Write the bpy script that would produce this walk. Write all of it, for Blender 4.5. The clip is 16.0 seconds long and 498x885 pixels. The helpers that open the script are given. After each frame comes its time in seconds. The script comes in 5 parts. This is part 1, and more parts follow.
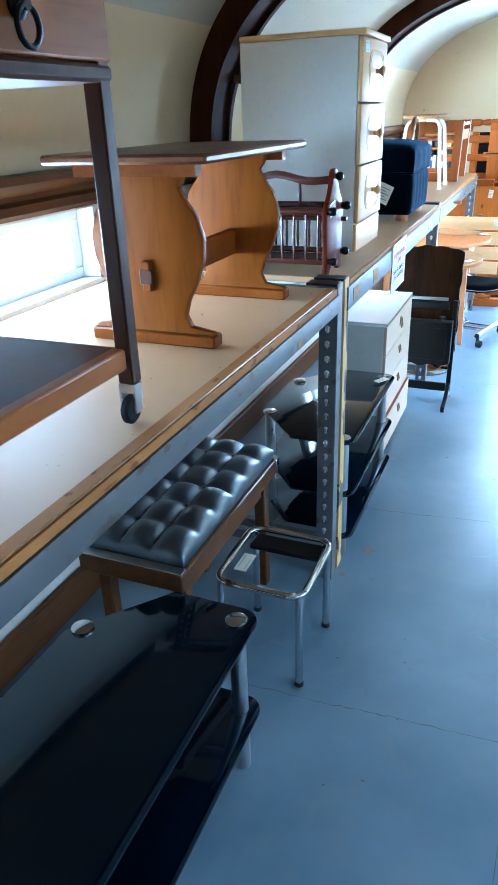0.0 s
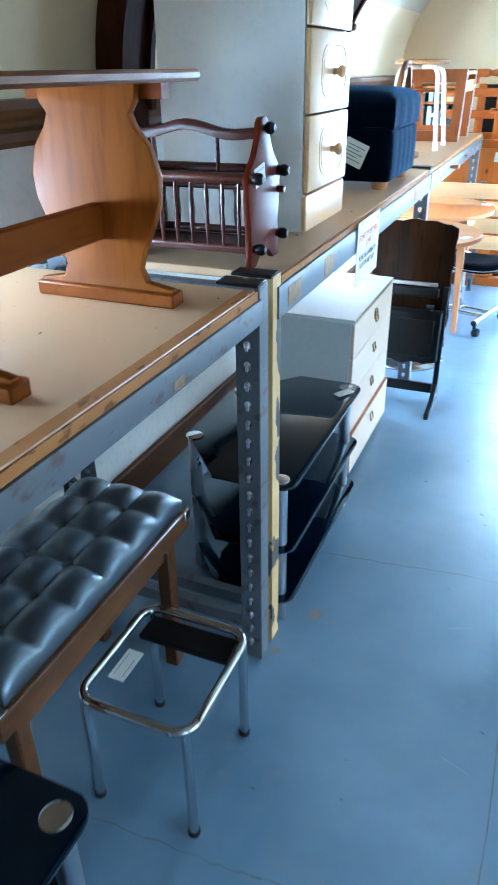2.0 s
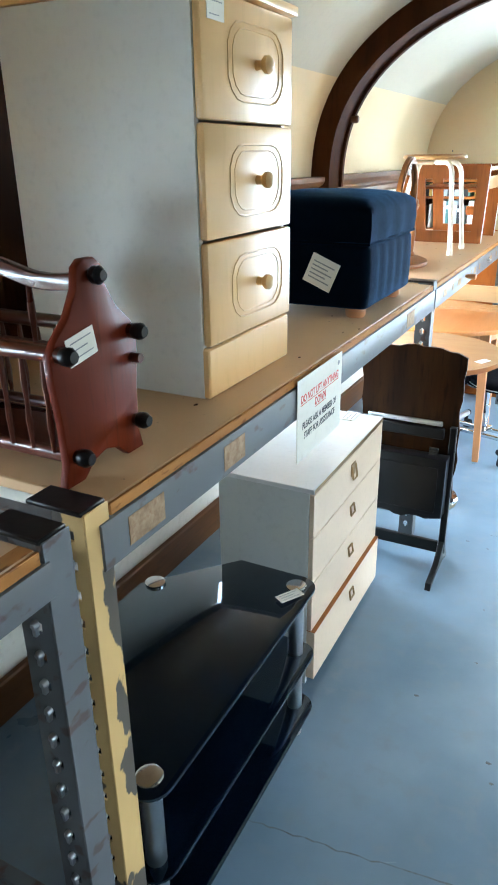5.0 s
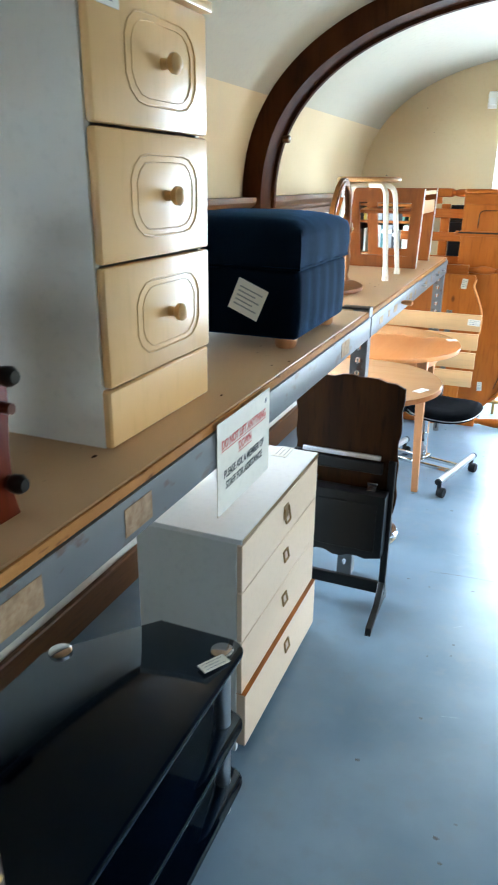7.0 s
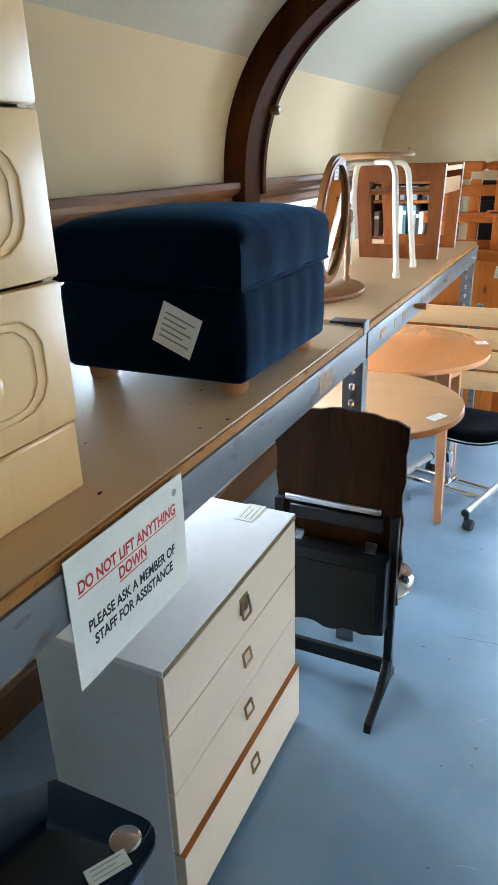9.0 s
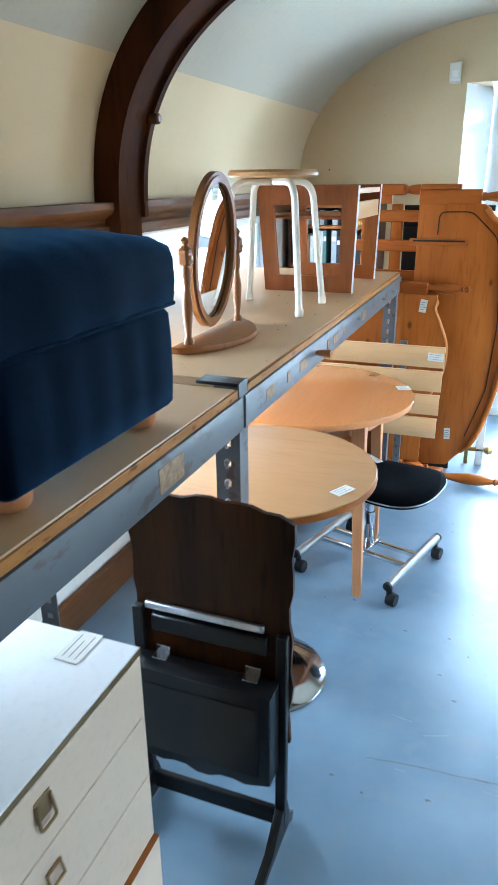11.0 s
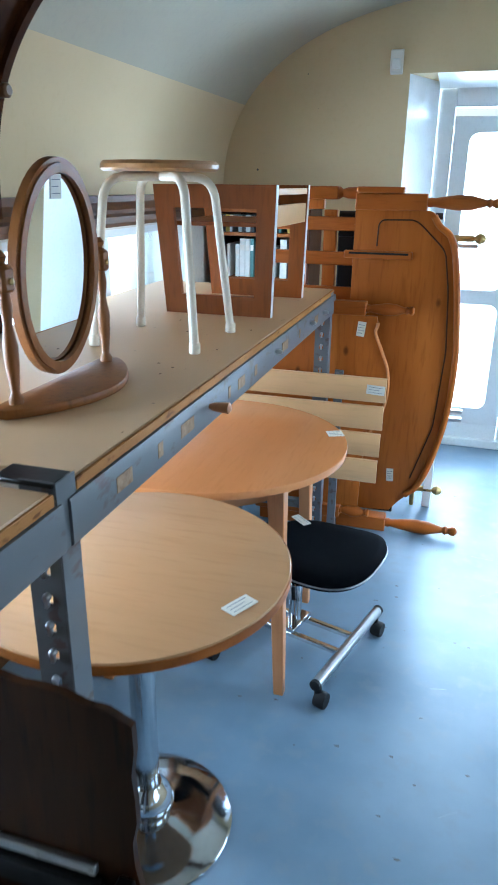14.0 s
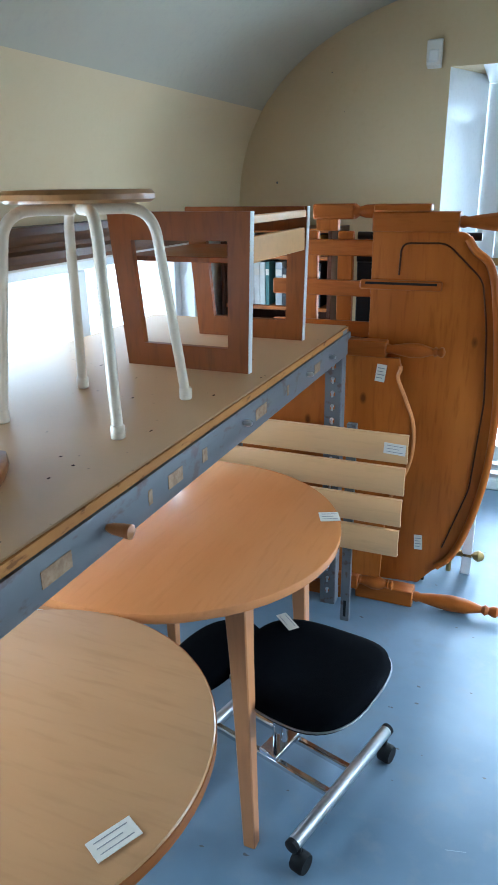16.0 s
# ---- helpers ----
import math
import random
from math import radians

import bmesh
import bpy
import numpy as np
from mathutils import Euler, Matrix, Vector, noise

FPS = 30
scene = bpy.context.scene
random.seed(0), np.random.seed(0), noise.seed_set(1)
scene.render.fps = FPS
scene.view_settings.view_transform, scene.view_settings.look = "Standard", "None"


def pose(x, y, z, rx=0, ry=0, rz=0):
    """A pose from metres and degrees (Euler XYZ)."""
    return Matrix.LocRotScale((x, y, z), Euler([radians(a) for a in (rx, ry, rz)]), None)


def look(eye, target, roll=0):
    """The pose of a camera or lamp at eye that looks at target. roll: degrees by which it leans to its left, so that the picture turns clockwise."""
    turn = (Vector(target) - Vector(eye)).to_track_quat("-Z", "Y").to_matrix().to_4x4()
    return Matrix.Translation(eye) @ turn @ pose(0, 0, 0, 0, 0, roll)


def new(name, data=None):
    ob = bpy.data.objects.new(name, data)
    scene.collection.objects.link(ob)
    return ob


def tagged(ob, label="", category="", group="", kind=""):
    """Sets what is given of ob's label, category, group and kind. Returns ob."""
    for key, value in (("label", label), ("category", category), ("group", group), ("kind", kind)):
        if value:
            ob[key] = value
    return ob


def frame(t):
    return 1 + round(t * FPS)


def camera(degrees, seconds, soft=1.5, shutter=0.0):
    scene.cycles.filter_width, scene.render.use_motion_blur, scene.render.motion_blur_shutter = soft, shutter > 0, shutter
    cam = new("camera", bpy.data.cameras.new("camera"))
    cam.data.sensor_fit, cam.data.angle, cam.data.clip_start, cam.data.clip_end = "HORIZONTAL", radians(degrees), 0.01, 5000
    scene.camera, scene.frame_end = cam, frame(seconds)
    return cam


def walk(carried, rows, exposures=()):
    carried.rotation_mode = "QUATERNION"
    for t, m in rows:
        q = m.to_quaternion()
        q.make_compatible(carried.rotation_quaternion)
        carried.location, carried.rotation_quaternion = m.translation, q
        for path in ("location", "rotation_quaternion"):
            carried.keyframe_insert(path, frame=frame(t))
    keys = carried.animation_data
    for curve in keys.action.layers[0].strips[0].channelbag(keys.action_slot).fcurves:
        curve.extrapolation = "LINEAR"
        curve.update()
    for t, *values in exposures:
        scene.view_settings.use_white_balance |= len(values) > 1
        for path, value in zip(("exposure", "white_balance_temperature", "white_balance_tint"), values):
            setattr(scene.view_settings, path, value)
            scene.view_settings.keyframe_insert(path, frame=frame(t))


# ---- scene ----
cam = camera(39.87, 16.0, 1.5, 0.4)
METRES, EYE, TILT, LEAN, TURN = 3.82, 1.5, 0.0, 0.0, 24.1
PATH = [
    (0, (0.557, 1.244, 1.579), (-0.150, 2.905, 0.719), -2.0),
    (0.5, (0.589, 1.344, 1.558), (-0.165, 2.965, 0.661), -1.5),
    (1, (0.600, 1.491, 1.525), (-0.167, 3.054, 0.540), -1.7),
    (1.5, (0.551, 1.695, 1.525), (-0.057, 3.342, 0.567), 1.0),
    (2, (0.555, 1.936, 1.512), (-0.141, 3.549, 0.557), -0.9),
    (2.5, (0.565, 2.202, 1.518), (-0.294, 3.741, 0.572), -0.5),
    (3, (0.497, 2.365, 1.492), (-0.266, 3.991, 0.612), 1.7),
    (3.2, (0.493, 2.431, 1.501), (-0.224, 4.087, 0.638), 1.3),
    (5.3, (0.587, 2.766, 1.552), (-0.281, 4.416, 0.830), -0.7),
    (5.5, (0.582, 2.782, 1.555), (-0.286, 4.453, 0.879), -0.6),
    (6, (0.582, 2.795, 1.550), (-0.259, 4.481, 0.879), -0.7),
    (6.5, (0.586, 2.835, 1.544), (-0.214, 4.524, 0.830), -0.5),
    (7, (0.541, 2.944, 1.532), (-0.166, 4.673, 0.816), 0.6),
    (7.5, (0.485, 3.122, 1.556), (-0.120, 4.903, 0.877), 0.5),
    (8, (0.504, 3.356, 1.554), (-0.201, 5.093, 0.855), 0.3),
    (8.5, (0.528, 3.496, 1.553), (-0.273, 5.177, 0.821), -1.0),
    (9, (0.539, 3.527, 1.542), (-0.271, 5.187, 0.776), -1.7),
    (9.5, (0.555, 3.531, 1.542), (-0.233, 5.206, 0.784), -1.8),
    (10, (0.567, 3.594, 1.543), (-0.179, 5.295, 0.800), -1.8),
    (10.2, (0.553, 3.689, 1.536), (-0.106, 5.427, 0.799), -0.8),
    (12.3, (0.541, 4.360, 1.514), (-0.209, 6.082, 0.825), -0.7),
    (12.5, (0.550, 4.370, 1.513), (-0.208, 6.089, 0.828), -0.8),
    (13, (0.560, 4.400, 1.510), (-0.187, 6.124, 0.825), -1.2),
    (13.5, (0.572, 4.465, 1.508), (-0.090, 6.214, 0.797), -1.0),
    (14, (0.513, 4.635, 1.497), (-0.033, 6.425, 0.792), 0.6),
    (14.5, (0.483, 4.809, 1.531), (-0.039, 6.619, 0.858), 0.1),
    (15, (0.555, 5.048, 1.544), (-0.117, 6.809, 0.872), 1.1),
    (15.1, (0.568, 5.083, 1.538), (-0.126, 6.835, 0.870), 0.6),
    (15.5, (0.594, 5.142, 1.543), (-0.159, 6.865, 0.860), -0.5),
    (16, (0.607, 5.168, 1.546), (-0.125, 6.895, 0.852), -0.9),
]
walk(cam, [(t, look(eye, target, roll)) for t, eye, target, roll in PATH], [(0, 0.86, 4750, 2), (1.5, 1.0, 4750, 2), (3.2, 0.85, 4850, 2), (5.3, 0.70, 5950, 5), (7.2, 0.37, 5950, 5), (8.0, 0.08, 5800, 7), (8.8, 0.04, 5800, 7), (10.2, 0.07, 5600, 5), (12.3, -0.38, 5200, 4), (13.5, -0.40, 5200, 4), (14.5, -0.84, 5250, 4), (16, -0.88, 5350, 5)])

# ---- light ----
world = bpy.data.worlds.new("daylight")
scene.world = world
world.use_nodes = True
wn = world.node_tree
sky = wn.nodes.new("ShaderNodeTexSky")
sky.sky_type, sky.sun_disc = "NISHITA", False
sky.sun_elevation, sky.sun_rotation = radians(32), radians(-18)
wn.links.new(sky.outputs[0], wn.nodes["Background"].inputs[0])
wn.nodes["Background"].inputs[1].default_value = 0.12
sun = new("sun", bpy.data.lights.new("sun", "SUN"))
sun.data.energy, sun.data.angle, sun.data.color = 3.5, radians(0.6), (1.0, 0.94, 0.85)
sun.matrix_world = look((-1.1, 13, 4.0), (0.9, 7, 0))


def area_daylight(name, at, toward, w, h, power, color, spread=175):
    ob = new(name, bpy.data.lights.new(name, "AREA"))
    ob.data.shape, ob.data.size, ob.data.size_y = "RECTANGLE", w, h
    ob.data.energy, ob.data.color, ob.data.spread = power, color, radians(spread)
    ob.matrix_world = look(at, toward)
    return ob


DAY = (0.76, 0.89, 1.0)
# the second lamp stands in an unseen window, added to brighten the chest top
for wy, wl, wz, wh, wp in ((2.5, 1.48, 1.20, 0.23, 24), (5.53, 0.84, 1.062, 0.51, 85), (7.2, 1.48, 1.062, 0.51, 40)):
    area_daylight("window_daylight", (-0.965, wy, wz), (0, wy, wz), wl, wh, wp, DAY, 130)
# fill lamps from the unseen east side, added to brighten the aisle
for wy, wp in ((0.3, 28), (2.6, 14), (4.9, 17), (7.2, 115)):
    area_daylight("window_daylight", (2.74, wy, 1.32), (0, wy, -0.7), 1.5, 0.95, wp, DAY, 100)
area_daylight("door_daylight", (0.80, 8.95, 0.99), (0.80, 5.0, 0.99), 1.24, 2.0, 300, DAY, 115)


# ---- materials ----
def surface(name, c1, c2, scale=6.0, rough=0.5, metal=0.0, bump=0.05, stretch=(1, 1, 1), fine=60.0, c3=None, spread=0.5, coat=0.0, vary=0.0, bdist=0.002, chips=(0.52, 0.75, 0.7)):
    m = bpy.data.materials.new(name)
    m.use_nodes = True
    nt = m.node_tree
    N, L = nt.nodes, nt.links
    b = N["Principled BSDF"]
    tc, mp = N.new("ShaderNodeTexCoord"), N.new("ShaderNodeMapping")
    mp.inputs["Scale"].default_value = stretch
    L.new(tc.outputs["Object"], mp.inputs[0])
    n1, n2 = N.new("ShaderNodeTexNoise"), N.new("ShaderNodeTexNoise")
    n1.inputs["Scale"].default_value, n1.inputs["Detail"].default_value = scale, 5
    n2.inputs["Scale"].default_value, n2.inputs["Detail"].default_value = fine, 4
    L.new(mp.outputs[0], n1.inputs[0])
    L.new(mp.outputs[0], n2.inputs[0])
    r = N.new("ShaderNodeValToRGB")
    r.color_ramp.elements[0].position, r.color_ramp.elements[1].position = 0.5 - spread / 2, 0.5 + spread / 2
    r.color_ramp.elements[0].color, r.color_ramp.elements[1].color = (*c1, 1), (*c2, 1)
    L.new(n1.outputs[0], r.inputs[0])
    mx = N.new("ShaderNodeMix")
    mx.data_type, mx.blend_type = "RGBA", "MIX"
    third = c3 or tuple(v * 0.94 for v in c1)
    rr = N.new("ShaderNodeMapRange")
    rr.inputs[1].default_value, rr.inputs[2].default_value, rr.inputs[4].default_value = chips
    L.new(n2.outputs[0], rr.inputs[0])
    L.new(rr.outputs[0], mx.inputs["Factor"])
    L.new(r.outputs[0], mx.inputs[6])
    mx.inputs[7].default_value = (*third, 1)
    out = mx.outputs[2]
    if vary:
        oi, hs = N.new("ShaderNodeObjectInfo"), N.new("ShaderNodeHueSaturation")
        vr = N.new("ShaderNodeMapRange")
        vr.inputs[3].default_value, vr.inputs[4].default_value = 1 - vary, 1 + vary
        L.new(oi.outputs["Random"], vr.inputs[0])
        L.new(vr.outputs[0], hs.inputs["Value"])
        L.new(out, hs.inputs["Color"])
        out = hs.outputs[0]
    L.new(out, b.inputs["Base Color"])
    b.inputs["Metallic"].default_value = metal
    ro = N.new("ShaderNodeMapRange")
    ro.inputs[3].default_value, ro.inputs[4].default_value = max(rough - 0.08, 0.02), min(rough + 0.1, 1)
    L.new(n1.outputs[0], ro.inputs[0])
    L.new(ro.outputs[0], b.inputs["Roughness"])
    b.inputs["Coat Weight"].default_value = coat * 0.4
    b.inputs["Coat Roughness"].default_value = 0.12
    if bump:
        bp = N.new("ShaderNodeBump")
        bp.inputs["Strength"].default_value, bp.inputs["Distance"].default_value = bump, bdist
        L.new(n2.outputs[0], bp.inputs["Height"])
        L.new(bp.outputs[0], b.inputs["Normal"])
    return m


def timber(name, c1, c2, axis="x", rough=0.4, knots=False, coat=0.2, ring=14.0, vary=0.0, dark=0.68):
    """Wood with its grain along axis."""
    c1, c2 = ((r, g * 0.92, b * 0.62) for r, g, b in (c1, c2))
    st = {"x": (0.12, 1, 1), "y": (1, 0.12, 1), "z": (1, 1, 0.12)}[axis]
    m = surface(name, c1, c2, ring, rough, 0, 0.12, st, 70.0, tuple(v * dark for v in c1), 0.45, coat, vary)
    if knots:
        nt = m.node_tree
        N, L = nt.nodes, nt.links
        b = N["Principled BSDF"]
        src = b.inputs["Base Color"].links[0].from_socket
        tc, vo, mr, mx, mp = (N.new(k) for k in ("ShaderNodeTexCoord", "ShaderNodeTexVoronoi", "ShaderNodeMapRange", "ShaderNodeMix", "ShaderNodeMapping"))
        mp.inputs["Scale"].default_value = {"x": (0.55, 1, 1), "y": (1, 0.55, 1), "z": (1, 1, 0.55)}[axis]
        L.new(tc.outputs["Object"], mp.inputs[0])
        L.new(mp.outputs[0], vo.inputs[0])
        vo.inputs["Scale"].default_value = 7.0
        mr.inputs[1].default_value, mr.inputs[2].default_value, mr.inputs[3].default_value, mr.inputs[4].default_value = 0.045, 0.10, 0.8, 0.0
        L.new(vo.outputs["Distance"], mr.inputs[0])
        mx.data_type = "RGBA"
        L.new(mr.outputs[0], mx.inputs["Factor"])
        L.new(src, mx.inputs[6])
        mx.inputs[7].default_value = (c1[0] * 0.25, c1[1] * 0.18, c1[2] * 0.12, 1)
        L.new(mx.outputs[2], b.inputs["Base Color"])
    return m


def plain(name, color, rough=0.3, metal=0.0, trans=0.0, ior=1.45):
    m = bpy.data.materials.new(name)
    m.use_nodes = True
    b = m.node_tree.nodes["Principled BSDF"]
    b.inputs["Base Color"].default_value = (*color, 1)
    b.inputs["Roughness"].default_value, b.inputs["Metallic"].default_value = rough, metal
    b.inputs["Transmission Weight"].default_value, b.inputs["IOR"].default_value = trans, ior
    return m


M_WALL = surface("cream_plaster", (0.55, 0.43, 0.255), (0.61, 0.485, 0.30), 1.3, 0.85, 0, 0.22, (1, 1, 1), 45, (0.565, 0.44, 0.26), 0.6)
M_VAULT = surface("pale_vault_plaster", (0.39, 0.355, 0.275), (0.44, 0.405, 0.32), 1.1, 0.85, 0, 0.25, (1, 1, 1), 40, (0.385, 0.35, 0.285), 0.6)
M_LOWWALL = surface("off_white_wall_paint", (0.66, 0.635, 0.56), (0.73, 0.70, 0.63), 1.6, 0.7, 0, 0.25, (1, 1, 1), 40, (0.60, 0.57, 0.49), 0.6)
M_FLOOR = surface("painted_concrete", (0.096, 0.146, 0.198), (0.175, 0.232, 0.294), 1.9, 0.30, 0, 0.3, (1, 1, 1), 15, (0.16, 0.19, 0.22), 0.34)
M_CRACK = surface("floor_crack", (0.07, 0.07, 0.075), (0.14, 0.14, 0.14), 12, 0.8)
M_SCUFF = surface("scuffed_paint", (0.19, 0.24, 0.29), (0.27, 0.32, 0.36), 30, 0.6)
M_RUST = surface("rust_stain", (0.16, 0.18, 0.20), (0.27, 0.19, 0.13), 40, 0.7, 0, 0.1)
M_RIB = timber("dark_stained_oak", (0.024, 0.0075, 0.0025), (0.052, 0.017, 0.006), "z", 0.7, False, 0.0)
M_RAIL = timber("stained_rail", (0.075, 0.032, 0.013), (0.125, 0.055, 0.024), "y", 0.42, False, 0.15)
M_WHITE = surface("white_gloss_paint", (0.76, 0.78, 0.78), (0.82, 0.83, 0.83), 3, 0.3, 0, 0.04)
M_GLASS = plain("clear_glass", (0.95, 0.98, 1.0), 0.02, 0, 1.0)
M_BOARD = surface("chipboard_top", (0.52, 0.31, 0.155), (0.59, 0.37, 0.195), 3, 0.42, 0, 0.1, (1, 1, 1), 55, (0.16, 0.08, 0.04), 0.5, 0, 0, 0.002, (0.70, 0.74, 0.7))
M_BOARDEDGE = surface("worn_board_edge", (0.30, 0.125, 0.032), (0.44, 0.20, 0.058), 14, 0.75, 0, 0.4, (1, 0.3, 1), 70, (0.12, 0.045, 0.012), 0.5, 0, 0, 0.002, (0.60, 0.68, 0.8))
M_STEEL = surface("grey_painted_steel", (0.115, 0.119, 0.126), (0.16, 0.164, 0.172), 3, 0.42, 0.1, 0.1, (1, 0.5, 1), 30, (0.095, 0.05, 0.03), 0.5, 0, 0, 0.002, (0.585, 0.66, 0.7))
M_STEELCREAM = surface("chipped_cream_steel", (0.62, 0.40, 0.16), (0.68, 0.45, 0.19), 4, 0.5, 0.0, 0.3, (1, 1, 0.6), 13, (0.07, 0.065, 0.062), 0.5, 0, 0, 0.002, (0.555, 0.575, 0.95))
M_DARKHOLE = plain("black_void", (0.01, 0.01, 0.011), 0.9)
M_PAPER = surface("old_paper", (0.20, 0.11, 0.05), (0.44, 0.30, 0.18), 60, 0.85, 0, 0.1, (1, 1, 1), 90, (0.24, 0.12, 0.05), 0.5)
M_LABEL = surface("white_label", (0.70, 0.66, 0.58), (0.76, 0.72, 0.64), 8, 0.6, 0, 0.02)
M_INK = plain("grey_ink", (0.26, 0.26, 0.27), 0.7)
M_RED = plain("red_ink", (0.55, 0.03, 0.02), 0.6)
M_BLACKINK = plain("black_ink", (0.02, 0.02, 0.025), 0.6)
M_PINE = timber("honey_pine", (0.145, 0.041, 0.004), (0.21, 0.068, 0.007), "z", 0.45, True, 0.0, 9.0, 0, 0.8)
M_PINEX = timber("honey_pine_along", (0.135, 0.036, 0.004), (0.19, 0.056, 0.007), "y", 0.45, True, 0.0, 9.0, 0, 0.8)
M_BEDPINE = timber("antique_pine", (0.30, 0.080, 0.012), (0.44, 0.14, 0.026), "z", 0.42, True, 0.0, 9.0, 0, 0.8)
M_BEDPINEX = timber("antique_pine_post", (0.27, 0.070, 0.011), (0.38, 0.115, 0.022), "x", 0.42, True, 0.0, 9.0, 0, 0.8)
M_MAHOG = timber("mahogany", (0.090, 0.011, 0.003), (0.14, 0.019, 0.0045), "z", 0.42, False, 0.0)
M_MAHOGDARK = timber("dark_mahogany", (0.05, 0.012, 0.008), (0.09, 0.02, 0.012), "x", 0.28, False, 0.4)
M_TROLLEY = timber("walnut_trolley", (0.040, 0.011, 0.004), (0.075, 0.022, 0.008), "z", 0.40, False, 0.0)
M_TRAYEDGE = timber("teak_edge", (0.27, 0.085, 0.016), (0.36, 0.125, 0.028), "y", 0.4)
M_CREAMWOOD = surface("cream_lacquer", (0.73, 0.445, 0.18), (0.78, 0.485, 0.21), 2.5, 0.28, 0, 0.04, (1, 1, 0.2), 50, (0.70, 0.425, 0.17), 0.6, 0.3)
M_CREAMSIDE = surface("white_melamine_side", (0.74, 0.725, 0.67), (0.78, 0.765, 0.71), 2.0, 0.4, 0, 0.03)
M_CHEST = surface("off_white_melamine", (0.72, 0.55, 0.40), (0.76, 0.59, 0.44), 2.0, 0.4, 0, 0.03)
# raised above the drawer fronts' tone to carry strong light on the chest top
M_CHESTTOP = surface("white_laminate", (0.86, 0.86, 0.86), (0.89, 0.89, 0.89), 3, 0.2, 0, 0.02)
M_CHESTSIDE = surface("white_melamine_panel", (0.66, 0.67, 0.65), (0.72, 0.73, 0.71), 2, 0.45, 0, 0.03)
M_BRASS = surface("brass", (0.36, 0.24, 0.09), (0.46, 0.32, 0.13), 20, 0.3, 1.0, 0.05)
M_BRONZE = surface("antique_bronze", (0.34, 0.22, 0.10), (0.46, 0.31, 0.16), 30, 0.4, 1.0, 0.1)
M_CHROME = surface("chrome", (0.62, 0.63, 0.65), (0.70, 0.71, 0.73), 8, 0.09, 1.0, 0.0)
M_BRUSHED = surface("brushed_metal", (0.52, 0.53, 0.55), (0.60, 0.61, 0.63), 8, 0.3, 1.0, 0.05)
M_SATIN = surface("worn_chrome", (0.40, 0.42, 0.45), (0.48, 0.50, 0.53), 14, 0.10, 1.0, 0.06)
M_BLACKGLASS = plain("black_glass", (0.0012, 0.003, 0.008), 0.06, 0, 0, 1.62)
M_NAVY = surface("navy_fabric", (0.0008, 0.0030, 0.0075), (0.0013, 0.0046, 0.0110), 4, 0.95, 0, 0.35, (1, 1, 1), 400, (0.001, 0.003, 0.007), 0.6)
M_BLACKFAB = surface("black_fabric", (0.002, 0.0024, 0.0036), (0.0036, 0.0042, 0.006), 5, 0.95, 0, 0.4, (1, 1, 1), 400)
M_LEATHER = surface("black_leather", (0.005, 0.008, 0.015), (0.010, 0.014, 0.024), 6, 0.36, 0, 0.12, (1, 1, 1), 220)
M_BENCHWOOD = timber("bench_oak", (0.065, 0.026, 0.009), (0.11, 0.046, 0.017), "y", 0.42)
M_BEECH = timber("beech_laminate", (0.62, 0.262, 0.125), (0.67, 0.295, 0.15), "y", 0.2, False, 0.7, 9.0, 0, 0.93)
M_BEECHPALE = timber("pale_beech", (0.66, 0.41, 0.27), (0.72, 0.46, 0.31), "x", 0.38, False, 0.15, 9.0, 0, 0.93)
M_OAKTOP = timber("oak_effect_top", (0.45, 0.262, 0.175), (0.50, 0.30, 0.205), "x", 0.22, False, 1.0, 9.0, 0, 0.92)
M_LEG = timber("beech_leg", (0.50, 0.225, 0.125), (0.57, 0.27, 0.155), "z", 0.4, False, 0.2, 14.0, 0, 0.9)
M_TEAK = timber("teak_nest", (0.20, 0.056, 0.010), (0.27, 0.080, 0.016), "z", 0.42, False, 0.0)
M_MIRWOOD = timber("waxed_pine_mirror", (0.19, 0.07, 0.02), (0.27, 0.105, 0.034), "z", 0.40, False, 0.0)
M_MIRROR = plain("mirror", (0.92, 0.94, 0.94), 0.01, 1.0)
M_STOOLLEG = surface("cream_enamel", (0.66, 0.56, 0.42), (0.74, 0.64, 0.50), 8, 0.35, 0.1, 0.1, (1, 1, 1), 40, (0.56, 0.46, 0.33), 0.6, 0, 0, 0.002, (0.6, 0.72, 0.7))
M_RUBBER = plain("black_rubber", (0.012, 0.012, 0.013), 0.6)
M_DARKSEAT = timber("ebonised_ply", (0.0025, 0.0015, 0.0012), (0.085, 0.030, 0.009), "z", 0.42, False, 0.05, 9.0, 0, 0.25)
M_DARKFRAME = surface("black_varnished_frame", (0.0025, 0.0025, 0.003), (0.007, 0.0055, 0.0055), 6, 0.32, 0, 0.15)
M_COVERS = [surface(n, c, tuple(v * 1.25 for v in c), 20, 0.5, 0, 0.08, (1, 1, 1), 80) for n, c in (("grey_cover", (0.30, 0.32, 0.33)), ("black_cover", (0.012, 0.012, 0.014)), ("yellow_cover", (0.52, 0.36, 0.06)), ("white_cover", (0.62, 0.62, 0.58)), ("teal_cover", (0.06, 0.16, 0.15)), ("brown_cover", (0.16, 0.07, 0.03)))]
M_PLASTIC = plain("white_plastic", (0.75, 0.74, 0.70), 0.4)


